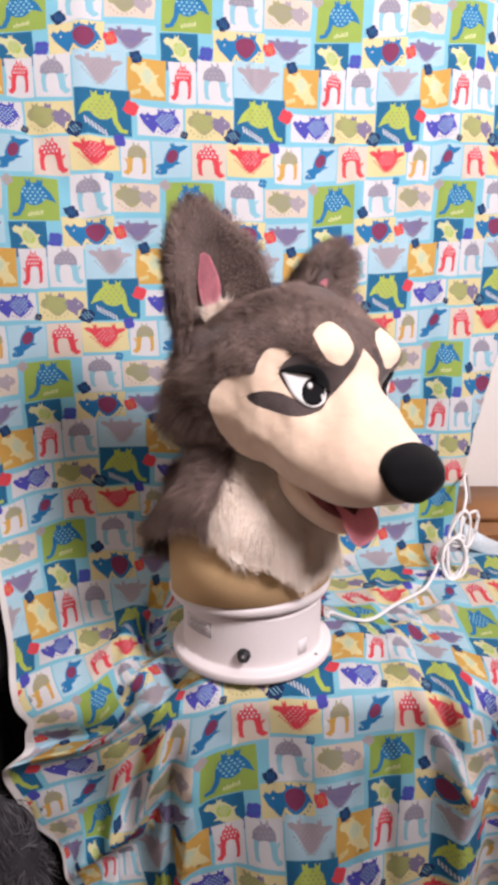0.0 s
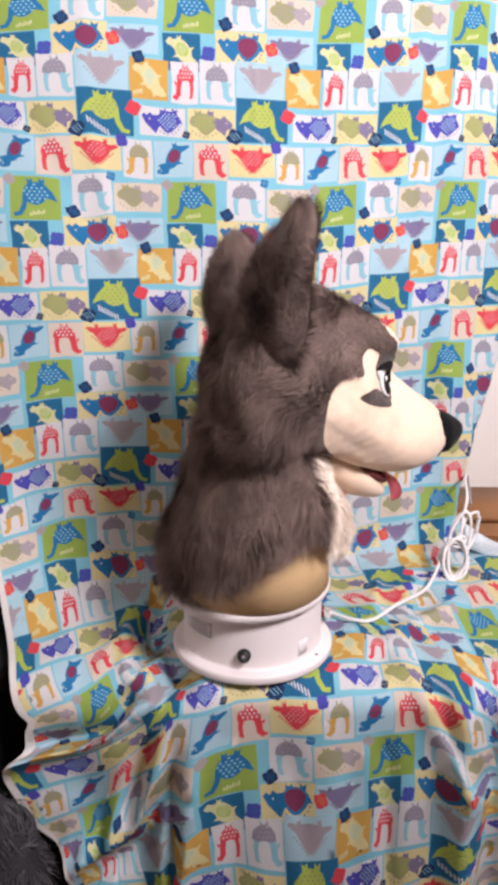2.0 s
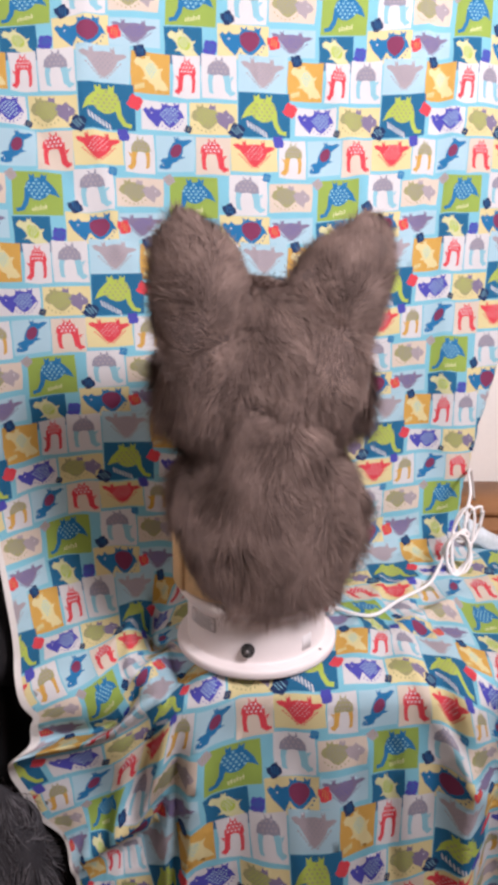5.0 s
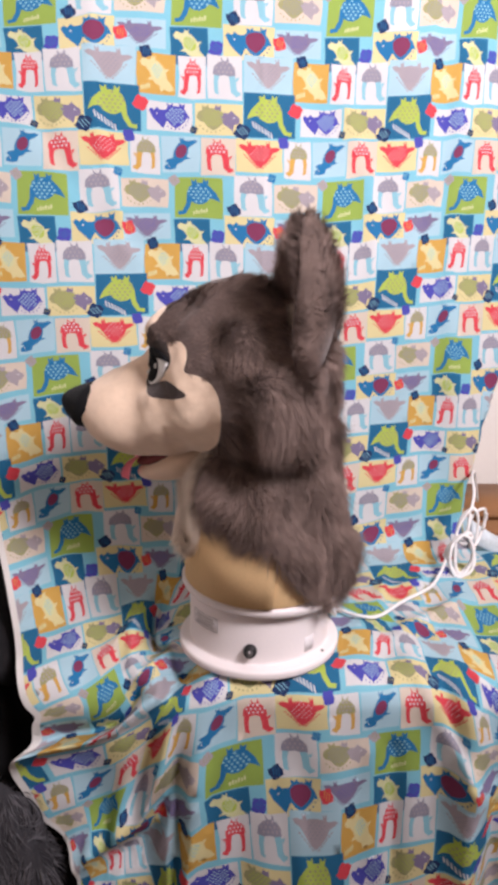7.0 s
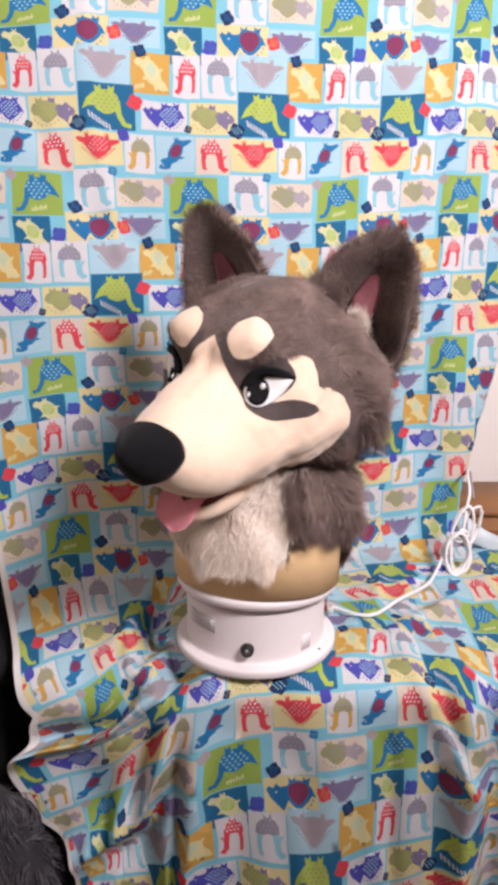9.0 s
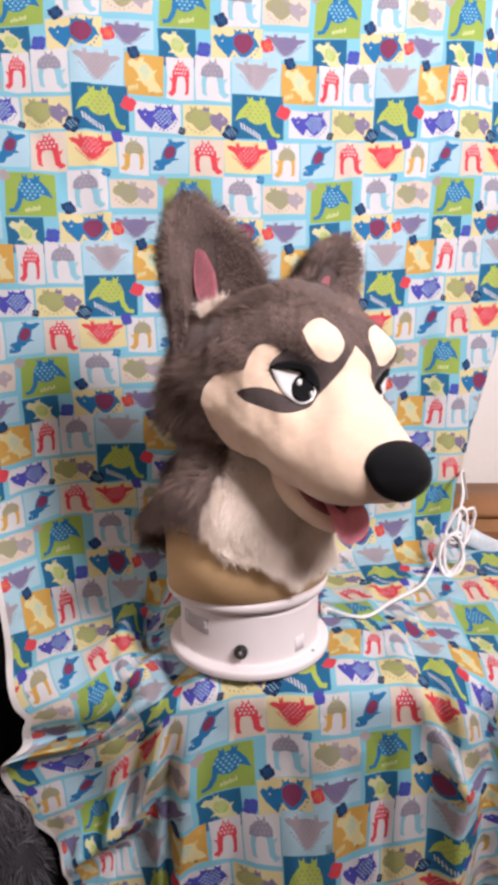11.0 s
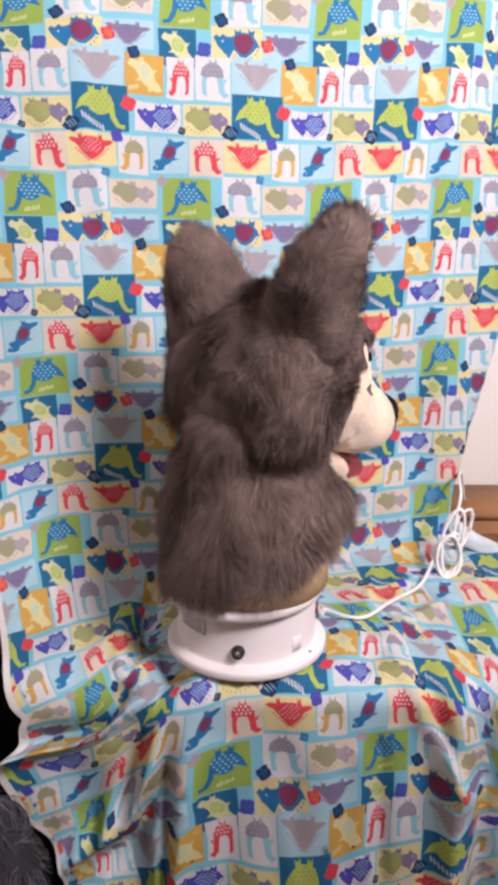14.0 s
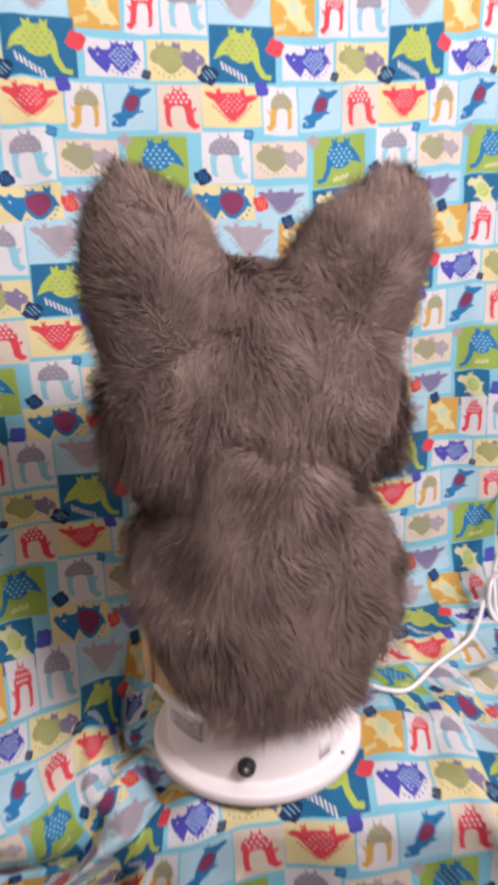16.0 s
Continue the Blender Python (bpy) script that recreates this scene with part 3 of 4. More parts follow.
def printed_cloth():
    vs, tris, paint = print_cell(16)
    pts, faces, colours, count = [], [], [], 0
    for i in range(-1, 5):
        for j in range(-1, 8):
            v = vs + np.array((i, j))
            m = v[tris].mean(axis=1)
            ok = (m[:, 0] > P0) & (m[:, 0] < P1) & (m[:, 1] > Q0) & (m[:, 1] < Q1)
            if ok.any():
                pts.append(v), faces.append(tris[ok] + count), colours.append(paint[ok])
                count += len(v)
    pts, faces, colours = np.concatenate(pts), np.concatenate(faces), np.concatenate(colours)
    key = np.round(pts * 20000).astype(np.int64)
    _, first, back = np.unique(key[:, 0] * 10 ** 7 + key[:, 1], return_index=True, return_inverse=True)
    faces = back[faces]
    used, faces = np.unique(faces, return_inverse=True)
    faces = faces.reshape(-1, 3)[:, ::-1]
    colours[pts[first][used][faces].mean(axis=1)[:, 0] < P0 + 0.05] = (0.78, 0.75, 0.72)  # unprinted selvage
    colours = 0.006 + 0.79 * colours ** 1.06  # all inks scaled down evenly, the darkest lifted slightly
    good = (faces[:, 0] != faces[:, 1]) & (faces[:, 1] != faces[:, 2]) & (faces[:, 0] != faces[:, 2])
    faces, colours = faces[good], colours[good]
    flat = pts[first][used]
    me = bpy.data.meshes.new("printed_cloth")
    me.from_pydata(folded(flat[:, 0], flat[:, 1]).tolist(), [], faces.tolist())
    ink = me.color_attributes.new("print", "FLOAT_COLOR", "CORNER")
    ink.data.foreach_set("color", np.repeat(np.concatenate([colours, np.ones((len(colours), 1))], axis=1), 3, axis=0).astype(np.float32).ravel())
    return tagged(link_mesh("printed_cloth", me, COTTON), "cotton cloth printed with coloured squares and dinosaurs, draped over table", "cloth")


printed_cloth()

# ---- the turntable ----
PLATE = 0.842
turntable = tagged(new("turntable"), "round white plastic motorised display turntable standing on printed cloth", "turntable")
turntable.matrix_basis = pose(0, 0, TABLE + 0.002)
base = part("base", lathe([(0, 0), (0.098, 0), (0.1, 0.002), (0.1008, 0.004), (0.1008, 0.009), (0.1002, 0.0108), (0.0986, 0.012), (0.0966, 0.0124), (0.0892, 0.0134), (0.0878, 0.0138), (0.0872, 0.0148), (0.087, 0.018), (0.0865, 0.072), (0.0865, 0.074), (0, 0.074)], 96), PLASTIC, turntable, "white plastic base with a wide foot flange")
plate = part("plate", lathe([(0, 0.074), (0.088, 0.074), (0.0935, 0.0765), (0.0985, 0.0795), (0.1005, 0.083), (0.101, 0.087), (0.0995, 0.09), (0.095, 0.0905), (0, 0.0905)], 96), PLASTIC, turntable, "white plastic turning plate")


def round_the_drum(angle, z, width, height, depth, bevel=0.0008, radius=0.0868):
    """A small plate bent round the drum."""
    bm = bmesh.new()
    n = 6
    for layer in (0, 1):
        for k in range(n + 1):
            a = math.radians(angle) + (k / n - 0.5) * width / radius
            for e in (0, 1):
                r = radius + (depth if layer else -0.001)
                bm.verts.new((r * math.cos(a), r * math.sin(a), z + (e - 0.5) * height))
    bm.verts.ensure_lookup_table()
    v, m = bm.verts, 2 * (n + 1)
    for k in range(n):
        i = 2 * k
        bm.faces.new((v[m + i], v[m + i + 2], v[m + i + 3], v[m + i + 1]))
        bm.faces.new((v[i + 1], v[i + 3], v[m + i + 3], v[m + i + 1]))
        bm.faces.new((v[i], v[i + 2], v[m + i + 2], v[m + i]))
    bm.faces.new((v[0], v[1], v[m + 1], v[m])), bm.faces.new((v[m - 2], v[m - 1], v[2 * m - 1], v[2 * m - 2]))
    bmesh.ops.recalc_face_normals(bm, faces=bm.faces[:])
    return bm


# speed knob: a black ribbed knob with a paler cap
turn = pose(0, 0, 0.0325, 0, 0, -96.5 + 90) @ pose(0, -0.0865, 0, 90)
bm = lathe([(0, 0), (0.0075, 0), (0.008, 0.002), (0.0074, 0.003), (0.007, 0.0078), (0.0062, 0.0088), (0, 0.0088)], 28)
for v in bm.verts:
    if 0.0025 < v.co.z < 0.0082:
        a = math.atan2(v.co.y, v.co.x)
        v.co.xy = v.co.xy * (1 + 0.05 * math.cos(14 * a))
bm.transform(turn)
knob = part("knob", bm, BLACK, turntable, "black ribbed speed knob")
bm = lathe([(0, 0.0085), (0.0042, 0.0085), (0.004, 0.0093), (0, 0.0095)], 24)
bm.transform(turn)
part("knob_cap", bm, GREY_PLASTIC, knob, "dark grey knob cap")
bm = box(-0.0005, 0.0005, 0.0092, 0.0005, 0.0038, 0.0099)
bm.transform(turn)
part("pointer", bm, PLASTIC, knob, "white pointer mark", False)
# rating label: a pale sticker with a thin dark border and plain bars
label = part("label", round_the_drum(-138, 0.0545, 0.044, 0.0185, 0.0006), LABEL_GREY, turntable, "pale grey rating sticker with dark border")
for k, (dz, w, h) in enumerate(((0.0086, 0.043, 0.0007), (-0.0086, 0.043, 0.0007), (0.0048, 0.03, 0.0016), (0.0012, 0.034, 0.0012), (-0.002, 0.028, 0.0012), (-0.0052, 0.032, 0.0012))):
    part("border" if k < 2 else "text_bar", round_the_drum(-138, 0.0545 + dz, w, h, 0.0009), DARK_INK, label, smooth=False)
for da in (-14.2, 14.2):
    part("border", round_the_drum(-138 + da, 0.0545, 0.0007, 0.0175, 0.0009), DARK_INK, label, smooth=False)
mark = part("embossed_mark", round_the_drum(-47, 0.0295, 0.0155, 0.019, 0.0005), LABEL_GREY, turntable, "pale square sticker on the drum")
part("power_socket", round_the_drum(-4, 0.047, 0.013, 0.011, 0.0035), SOCKET, turntable, "dark red power socket")
for x, y in ((-0.0795, -0.0365), (0.0765, -0.052), (0.0, 0.0935), (-0.06, 0.072)):
    bm = lathe([(0, 0), (0.0021, 0), (0.0019, 0.0006), (0.0007, 0.0003), (0, 0.0003)], 14)
    bm.transform(pose(x, y, 0.0128))
    part("screw", bm, GREY_PLASTIC, turntable, "small dark screw in the flange")

stand = tagged(new("neck_stand"), "oval tan foam neck stand on the turntable plate", "stand")
part("foam_body", lathe([(0, 0.0), (0.098, 0.0), (0.1, 0.003), (0.1, 0.08), (0.085, 0.11), (0.06, 0.15), (0.05, 0.2), (0, 0.2)], 72, 0.9, 1.02), FOAM, stand)

bm = bmesh.new()
wrap = []
for k in range(49):
    a = math.radians(-150 + 250 * k / 48)
    wrap.append([bm.verts.new((0.9 * r * math.cos(a), 1.02 * r * math.sin(a), z)) for r, z in ((0.1, 0.001), (0.1032, 0.0015), (0.1034, 0.05), (0.1032, 0.0775), (0.1, 0.0785))])
for a, b in zip(wrap, wrap[1:]):
    for k in range(4):
        bm.faces.new((a[k], a[k + 1], b[k + 1], b[k]))
bm.faces.new(wrap[0]), bm.faces.new(wrap[-1])
bmesh.ops.recalc_face_normals(bm, faces=bm.faces[:])
part("foam_wrap", bm, FOAM, stand, "second layer of tan foam sheet with a vertical seam")

costume = tagged(new("husky_costume_head"), "grey and cream faux-fur husky costume head on a foam stand", "costume head")


def ellipsoid(P, c, r):
    q = (P - np.array(c)) / np.array(r)
    k = np.linalg.norm(q, axis=-1)
    return (k - 1) * min(r)


def blend(a, b, k):
    h = np.clip(0.5 + 0.5 * (b - a) / k, 0, 1)
    return b + (a - b) * h - k * h * (1 - h)


def head_shape(P):
    """Signed distance of the head, symmetric about y = 0; x is ahead, z is up from the plate."""
    Q = P.copy()
    Q[..., 1] = np.abs(Q[..., 1])
    d = ellipsoid(Q, (0.055, 0, 0.265), (0.096, 0.099, 0.091))
    d = blend(d, ellipsoid(Q, (0.07, 0.058, 0.218), (0.062, 0.042, 0.05)), 0.03)
    d = blend(d, ellipsoid(Q, (0.003, 0.089, 0.236), (0.04, 0.029, 0.044)), 0.045)
    d = blend(d, ellipsoid(Q, (0.003, 0.075, 0.262), (0.033, 0.028, 0.038)), 0.04)
    d = blend(d, ellipsoid(Q, (0.014, 0, 0.226), (0.064, 0.085, 0.068)), 0.04)
    d = blend(d, ellipsoid(Q, (0.128, 0.03, 0.283), (0.037, 0.036, 0.028)), 0.025)
    d = blend(d, ellipsoid(Q, (0.125, 0.028, 0.19), (0.05, 0.045, 0.045)), 0.03)
    d = blend(d, ellipsoid(Q, (0.15, 0, 0.21), (0.05, 0.036, 0.038)), 0.03)
    d = blend(d, ellipsoid(Q, (0.183, 0, 0.182), (0.056, 0.041, 0.037)), 0.03)
    d = d + 0.0021 * np.sin(95 * Q[..., 0] + 40 * Q[..., 2]) * np.sin(80 * Q[..., 1] + 60 * Q[..., 2] + 1)
    d = d + 0.001 * np.sin(205 * Q[..., 0] - 90 * Q[..., 1] + 1) * np.sin(170 * Q[..., 1] + 110 * Q[..., 2]) * np.sin(190 * Q[..., 2] + 60 * Q[..., 0])
    d = blend(d, ellipsoid(Q, (0.176, 0.022, 0.166), (0.05, 0.036, 0.032)), 0.025)
    # the eyes sit in shallow sockets
    d = -blend(-d, ellipsoid(Q, (0.164, 0.074, 0.248), (0.03, 0.032, 0.028)), 0.012)
    return d


CENTRE = np.array((0.075, 0, 0.225))


def trace(shape, centre, directions, far):
    """From far off towards the centre, to the first meeting with the form."""
    t = np.full(len(directions), far)
    for _ in range(90):
        t = t - np.clip(shape(centre + directions * t[:, None]), -0.01, 0.02) * 0.6
    return centre + directions * t[:, None]


# The face's patches, as outlines in degrees about the head's middle: aside from the front, and up.
CREAM_EDGE = [(0, 38), (8, 30), (14, 22), (22, 13), (27, 7), (31, 1), (40, -3), (50, -4), (62, -2), (72, 1), (77, 5), (66, 9), (56, 9), (45, 5.5), (52, 11), (59, 20), (57, 26), (52, 31), (57, 33), (63, 34), (70, 31), (73, 25), (74, 17.5), (84, 17), (93, 13), (98.5, 4), (100.5, -10), (99.5, -24), (92, -36), (85, -44), (80, -60), (0, -60)]
MASK_EDGE = [(6, 32.5), (14, 22), (22, 13), (27, 7), (31, 1), (40, -3), (50, -4), (62, -2), (72, 1), (77, 5), (66, 9), (56, 9), (45, 5.5), (52, 11), (59, 20), (57, 26), (52, 31), (46, 31), (35, 27), (25, 26), (16, 31), (9, 38)]
BROW_EDGE = [(40, 38.5), (36, 45), (29, 48.5), (19, 47), (13, 42), (12, 35.5), (16, 29.5), (21, 26.5), (29, 27.5), (36, 32)]


def on_head(az, el):
    """Places on the head from angles in degrees."""
    a, e = np.radians(np.asarray(az, float)), np.radians(np.asarray(el, float))
    d = np.stack([np.cos(e) * np.cos(a), np.cos(e) * np.sin(a), np.sin(e)], axis=-1)
    return trace(head_shape, CENTRE, d, 0.3)


def rounded(outline, steps=4):
    return [(v.x, v.y) for v in spline([Vector((*p, 0)) for p in outline + outline[:1]], steps)[:-1]]


def triangle_mesh(name, pts, tris, mat, parent, label=""):
    used, f = np.unique(tris, return_inverse=True)
    me = bpy.data.meshes.new(name)
    me.from_pydata(pts[used].tolist(), [], f.reshape(-1, 3).tolist())
    return tagged(link_mesh(name, me, mat, parent), label)


def inside(points, outline):
    """Which points lie in a closed outline."""
    x, y = points[:, :1], points[:, 1:]
    a, b = outline[None, :, :], np.roll(outline, -1, axis=0)[None, :, :]
    crossing = (a[..., 1] > y) != (b[..., 1] > y)
    at = a[..., 0] + (y - a[..., 1]) / (b[..., 1] - a[..., 1] + 1e-12) * (b[..., 0] - a[..., 0])
    return (crossing & (x < at)).sum(axis=1) % 2 == 1


def head_skin():
    """The head's skin, cut along the outlines of its patches."""
    verts, edges, faces, kinds = [], [], [], []
    right = [(v.x, v.y) for v in spline([Vector((*p, 0)) for p in CREAM_EDGE[1:-2]], 3)]
    whole = [CREAM_EDGE[0]] + right + CREAM_EDGE[-2:-1] + [(-x, y) for x, y in CREAM_EDGE[-2:-1]] + [(-x, y) for x, y in right[::-1]]
    shapes = [("face", whole)]
    for sign in (1, -1):
        shapes.append(("mask_left" if sign > 0 else "mask_right", [(sign * x, y) for x, y in rounded(MASK_EDGE, 2)]))
        shapes.append(("brow_left" if sign > 0 else "brow_right", [(sign * x, y) for x, y in rounded(BROW_EDGE, 3)]))
    for kind, o in shapes:
        if sum(a[0] * b[1] - b[0] * a[1] for a, b in zip(o, o[1:] + o[:1])) < 0:
            o = o[::-1]
        faces.append(list(range(len(verts), len(verts) + len(o))))
        kinds.append(kind)
        verts += [Vector(v) for v in o]
    for k in range(-60, 61):
        edges.append((len(verts), len(verts) + 1))
        verts += [Vector((3 * k, -89)), Vector((3 * k, 89))]
    for k in list(range(-87, 88, 3)) + [-89, 89]:
        edges.append((len(verts), len(verts) + 1))
        verts += [Vector((-180, k)), Vector((180, k))]
    vs, _, fs, _, _, origin = geometry.delaunay_2d_cdt(verts, edges, faces, 0, 1e-4)
    flat = np.array([(v.x, v.y) for v in vs])
    mid = flat[np.array(fs)].mean(axis=1)
    label = np.full(len(fs), "hood", dtype="<U12")
    for kind, o in shapes[1::2] + shapes[:1] + shapes[2::2]:
        label[inside(mid, np.array(o))] = kind
    pts = on_head(flat[:, 0], flat[:, 1])
    return pts, np.array(fs), label


def sample(pts, tris, count, rng):
    """Places and normals spread evenly over triangles."""
    a, b, c = (pts[tris[:, i]] for i in range(3))
    n = np.cross(b - a, c - a)
    area = np.linalg.norm(n, axis=1) + 1e-12
    k = rng.choice(len(tris), count, p=area / area.sum())
    u, v = rng.random(count), rng.random(count)
    flip = u + v > 1
    u[flip], v[flip] = 1 - u[flip], 1 - v[flip]
    return a[k] + (b - a)[k] * u[:, None] + (c - a)[k] * v[:, None], (n / area[:, None])[k]


def unit(v):
    return v / (np.linalg.norm(v, axis=-1, keepdims=True) + 1e-9)


def fur(name, at, normal, comb, length, width, rng, mat, parent, label="", lift=0.45):
    """Tapered blades, combed along the skin, in tufts."""
    n = len(at)
    tuft = np.stack([np.sin(at @ np.array(k) + o) for k, o in (((71, 37, -43), 0.3), ((-41, 63, 51), 1.1), ((46, -59, 68), 2.2))], axis=-1)
    comb = comb - normal * (comb * normal).sum(1, keepdims=True)
    comb = unit(unit(comb) + 0.6 * tuft + 0.16 * rng.normal(size=(n, 3)))
    length = (length * (0.6 + 0.7 * rng.random(n)))[:, None]
    side = unit(np.cross(comb, normal) + 0.5 * rng.normal(size=(n, 3))) * (width * (0.6 + 0.8 * rng.random(n)))[:, None]
    p1 = at + length * 0.5 * unit(comb + lift * normal)
    facing = np.cross(side, p1 - at)
    side = side * np.where((facing * normal).sum(1, keepdims=True) < 0, -1, 1)
    p2 = p1 + length * 0.5 * unit(comb + 0.12 * normal + 0.25 * rng.normal(size=(n, 3)) + np.array((0, 0, -0.15)))
    root = at - normal * 0.001
    verts = np.stack([root - side / 2, root + side / 2, p1 - side * 0.4, p1 + side * 0.4, p2], axis=1).reshape(-1, 3)
    k = np.arange(n)[:, None] * 5
    faces = np.concatenate([k + np.array((0, 1, 3)), k + np.array((0, 3, 2)), k + np.array((2, 3, 4))], axis=1).reshape(-1, 3)
    me = bpy.data.meshes.new(name)
    me.from_pydata(verts.tolist(), [], faces.tolist())
    ob = tagged(link_mesh(name, me, mat, parent), label, kind="stuff")
    soft = unit(normal + 0.3 * unit(np.cross(side, p1 - at)) + 0.12 * rng.normal(size=(n, 3)))
    me.normals_split_custom_set_from_vertices(np.repeat(soft, 5, axis=0).tolist())
    return ob


def costume_head():
    rng = np.random.default_rng(5)
    pts, tris, label = head_skin()
    hood = triangle_mesh("hood", pts, tris[label == "hood"], GREY_FUR, costume, "long-pile grey-brown faux-fur hood")
    triangle_mesh("face", pts, tris[label == "face"], CREAM, costume, "cream short-pile fleece face and muzzle")
    for side in ("left", "right"):
        triangle_mesh("eye_mask", pts, tris[label == "mask_" + side], DARK_FLEECE, costume, "dark grey fleece mask round the eye")
        triangle_mesh("brow_patch", pts, tris[label == "brow_" + side], CREAM, costume, "cream oval brow patch")
    at, n = sample(pts, tris[label == "hood"], 85000, rng)
    keep = (at[:, 2] > 0.15)
    at, n = at[keep], n[keep]
    back = np.clip((0.14 - at[:, 0]) / 0.16, 0, 1)
    comb = np.stack([-np.ones(len(at)), 0.6 * np.sign(at[:, 1]) * np.abs(n[:, 1]), -0.25 - 0.5 * (at[:, 0] < 0)], axis=-1)
    ruff = np.exp(-((at[:, 0] - 0.0) / 0.04) ** 2 - ((at[:, 2] - 0.2) / 0.05) ** 2) * (np.abs(at[:, 1]) > 0.05)
    comb = comb + ruff[:, None] * np.stack([0 * back, 0.8 * np.sign(at[:, 1]), -0.9 + 0 * back], axis=-1)
    fur("fur", at, n, comb, 0.005 + 0.017 * back + 0.016 * ruff + 0.01 * np.clip((0.23 - at[:, 2]) / 0.06, 0, 1) * (at[:, 0] < 0.03), 0.00055 + 0 * back, rng, FUR, hood, lift=0.3)

    # eyes: a white panel with a black pupil and a heavy black lid, laid on the face
    for s in (1, -1):
        eye = patch("eye", rounded([(57, 20.5), (50, 22.5), (41, 22.5), (33, 20.5), (28, 14.5), (29, 6), (35, 2), (42, 3.5), (50, 9.5)], 4), s, 0.003, EYE_WHITE, costume, "white eye panel")
        patch("pupil", [(36.5 + 7.6 * math.cos(a), 11.8 + 8.8 * math.sin(a)) for a in np.linspace(0, 2 * math.pi, 28, endpoint=False)], s, 0.0045, EYE_BLACK, eye, "large black oval pupil")
        patch("highlight", [(39 + 1.7 * math.cos(a), 15.2 + 2.0 * math.sin(a)) for a in np.linspace(0, 2 * math.pi, 16, endpoint=False)], s, 0.006, EYE_WHITE, eye, "small white highlight dot")
        patch("highlight", [(31 + 0.8 * math.cos(a), 9 + 1.8 * math.sin(a)) for a in np.linspace(0, 2 * math.pi, 12, endpoint=False)], s, 0.006, EYE_WHITE, eye, "small white highlight dot")
        patch("eyelid", rounded([(58, 21.2), (52, 24.4), (42, 25.6), (33, 24.1), (27, 18.5), (25.5, 11.5), (29, 16), (35, 19.9), (43, 21.5), (52, 21)], 4), s, 0.0052, EYE_BLACK, eye, "thick black upper eyelid")

    # nose
    bm = bmesh.new()
    bmesh.ops.create_uvsphere(bm, u_segments=40, v_segments=28, radius=1)
    for v in bm.verts:
        x, y, z = v.co
        f = 0.5 + 0.5 * x
        if x > 0:  # drawn out to a blunt point
            k = 0.45 + 0.55 * math.sqrt(max(1 - x, 0) / (1 + x))
            y, z = y * k, z * k
        v.co = (0.2365 + 0.033 * (x - 0.12 * z * z) - 0.012 * z * (z < 0), (0.041 - 0.008 * f) * y * (1 + 0.14 * z), 0.174 + 0.03 * z * (1 - 0.12 * f) + 0.006 * f)
    part("nose", bm, NOSE, costume, "big rounded matt black fleece nose")

    # lower jaw, mouth lining and tongue
    bm = bmesh.new()
    bmesh.ops.create_uvsphere(bm, u_segments=32, v_segments=20, radius=1)
    for v in bm.verts:
        x, y, z = v.co
        v.co = (0.113 + 0.053 * x, (0.041 - 0.009 * x) * y, 0.134 - 0.03 * x + (0.03 - 0.009 * x) * z * (0.75 if z > 0 else 1))
    part("lower_jaw", bm, CREAM, costume, "cream fleece lower jaw")
    bm = bmesh.new()
    bmesh.ops.create_uvsphere(bm, u_segments=24, v_segments=14, radius=1)
    for v in bm.verts:
        x, y, z = v.co
        v.co = (0.132 + 0.036 * x, 0.033 * y, 0.137 - 0.02 * x + 0.012 * z)
    part("mouth_lining", bm, MOUTH, costume, "dark reddish mouth lining")
    bm = bmesh.new()
    grid = []
    line = spline([(0.12, 0, 0.147), (0.15, 0, 0.137), (0.172, 0, 0.123), (0.181, 0, 0.106), (0.181, 0, 0.091)], 5)
    for i, p in enumerate(line):
        f = i / (len(line) - 1)
        w = 0.025 * math.sqrt(max(1 - max(f - 0.55, 0) ** 2 / 0.2026, 0.02))
        grid.append([bm.verts.new((p[0] - 0.004 * (1 - (k / 4) ** 2), w * k / 4, p[2] - 0.004 * (1 - abs(k / 4)))) for k in range(-4, 5)])
    for a, b in zip(grid, grid[1:]):
        for k in range(8):
            bm.faces.new((a[k], a[k + 1], b[k + 1], b[k]))
    ret = bmesh.ops.solidify(bm, geom=bm.faces[:], thickness=0.005)
    part("tongue", bm, PINK, costume, "pink fleece tongue hanging out of the open mouth")
    for ob in costume.children:
        ob.matrix_basis = pose(0.002, -0.006, 0, 0, 0, -6.5)
    neck(rng)
    for s in (1, -1):
        ear(s, rng)


def patch(name, outline, sign, raise_by, mat, parent, label):
    """A thin padded panel on the head, from an outline in degrees."""
    o = np.array(outline)
    c = o.mean(axis=0)
    rings, high = [], []
    for f, h in ((1.0, -0.004), (1.0, raise_by * 0.6), (0.94, raise_by), (0.7, raise_by + 0.0006), (0.4, raise_by + 0.001), (0.0, raise_by + 0.001)):
        p = c + (o - c) * f
        q = on_head(p[:, 0], p[:, 1])
        out = unit(q - CENTRE)
        q = q + out * h
        q[:, 1] *= sign
        rings.append(q)
    n = len(o)
    allv = np.concatenate(rings)
    idx = np.arange(len(allv)).reshape(len(rings), n)
    f = np.stack([idx[:-1], np.roll(idx[:-1], -1, 1), np.roll(idx[1:], -1, 1), idx[1:]], axis=-1).reshape(-1, 4)
    bm = bmesh.new()
    vs = [bm.verts.new(v) for v in allv]
    for q in f:
        bm.faces.new([vs[i] for i in q])
    bmesh.ops.remove_doubles(bm, verts=bm.verts[:], dist=1e-6)
    bmesh.ops.recalc_face_normals(bm, faces=bm.faces[:])
    return part(name, bm, mat, parent, label)


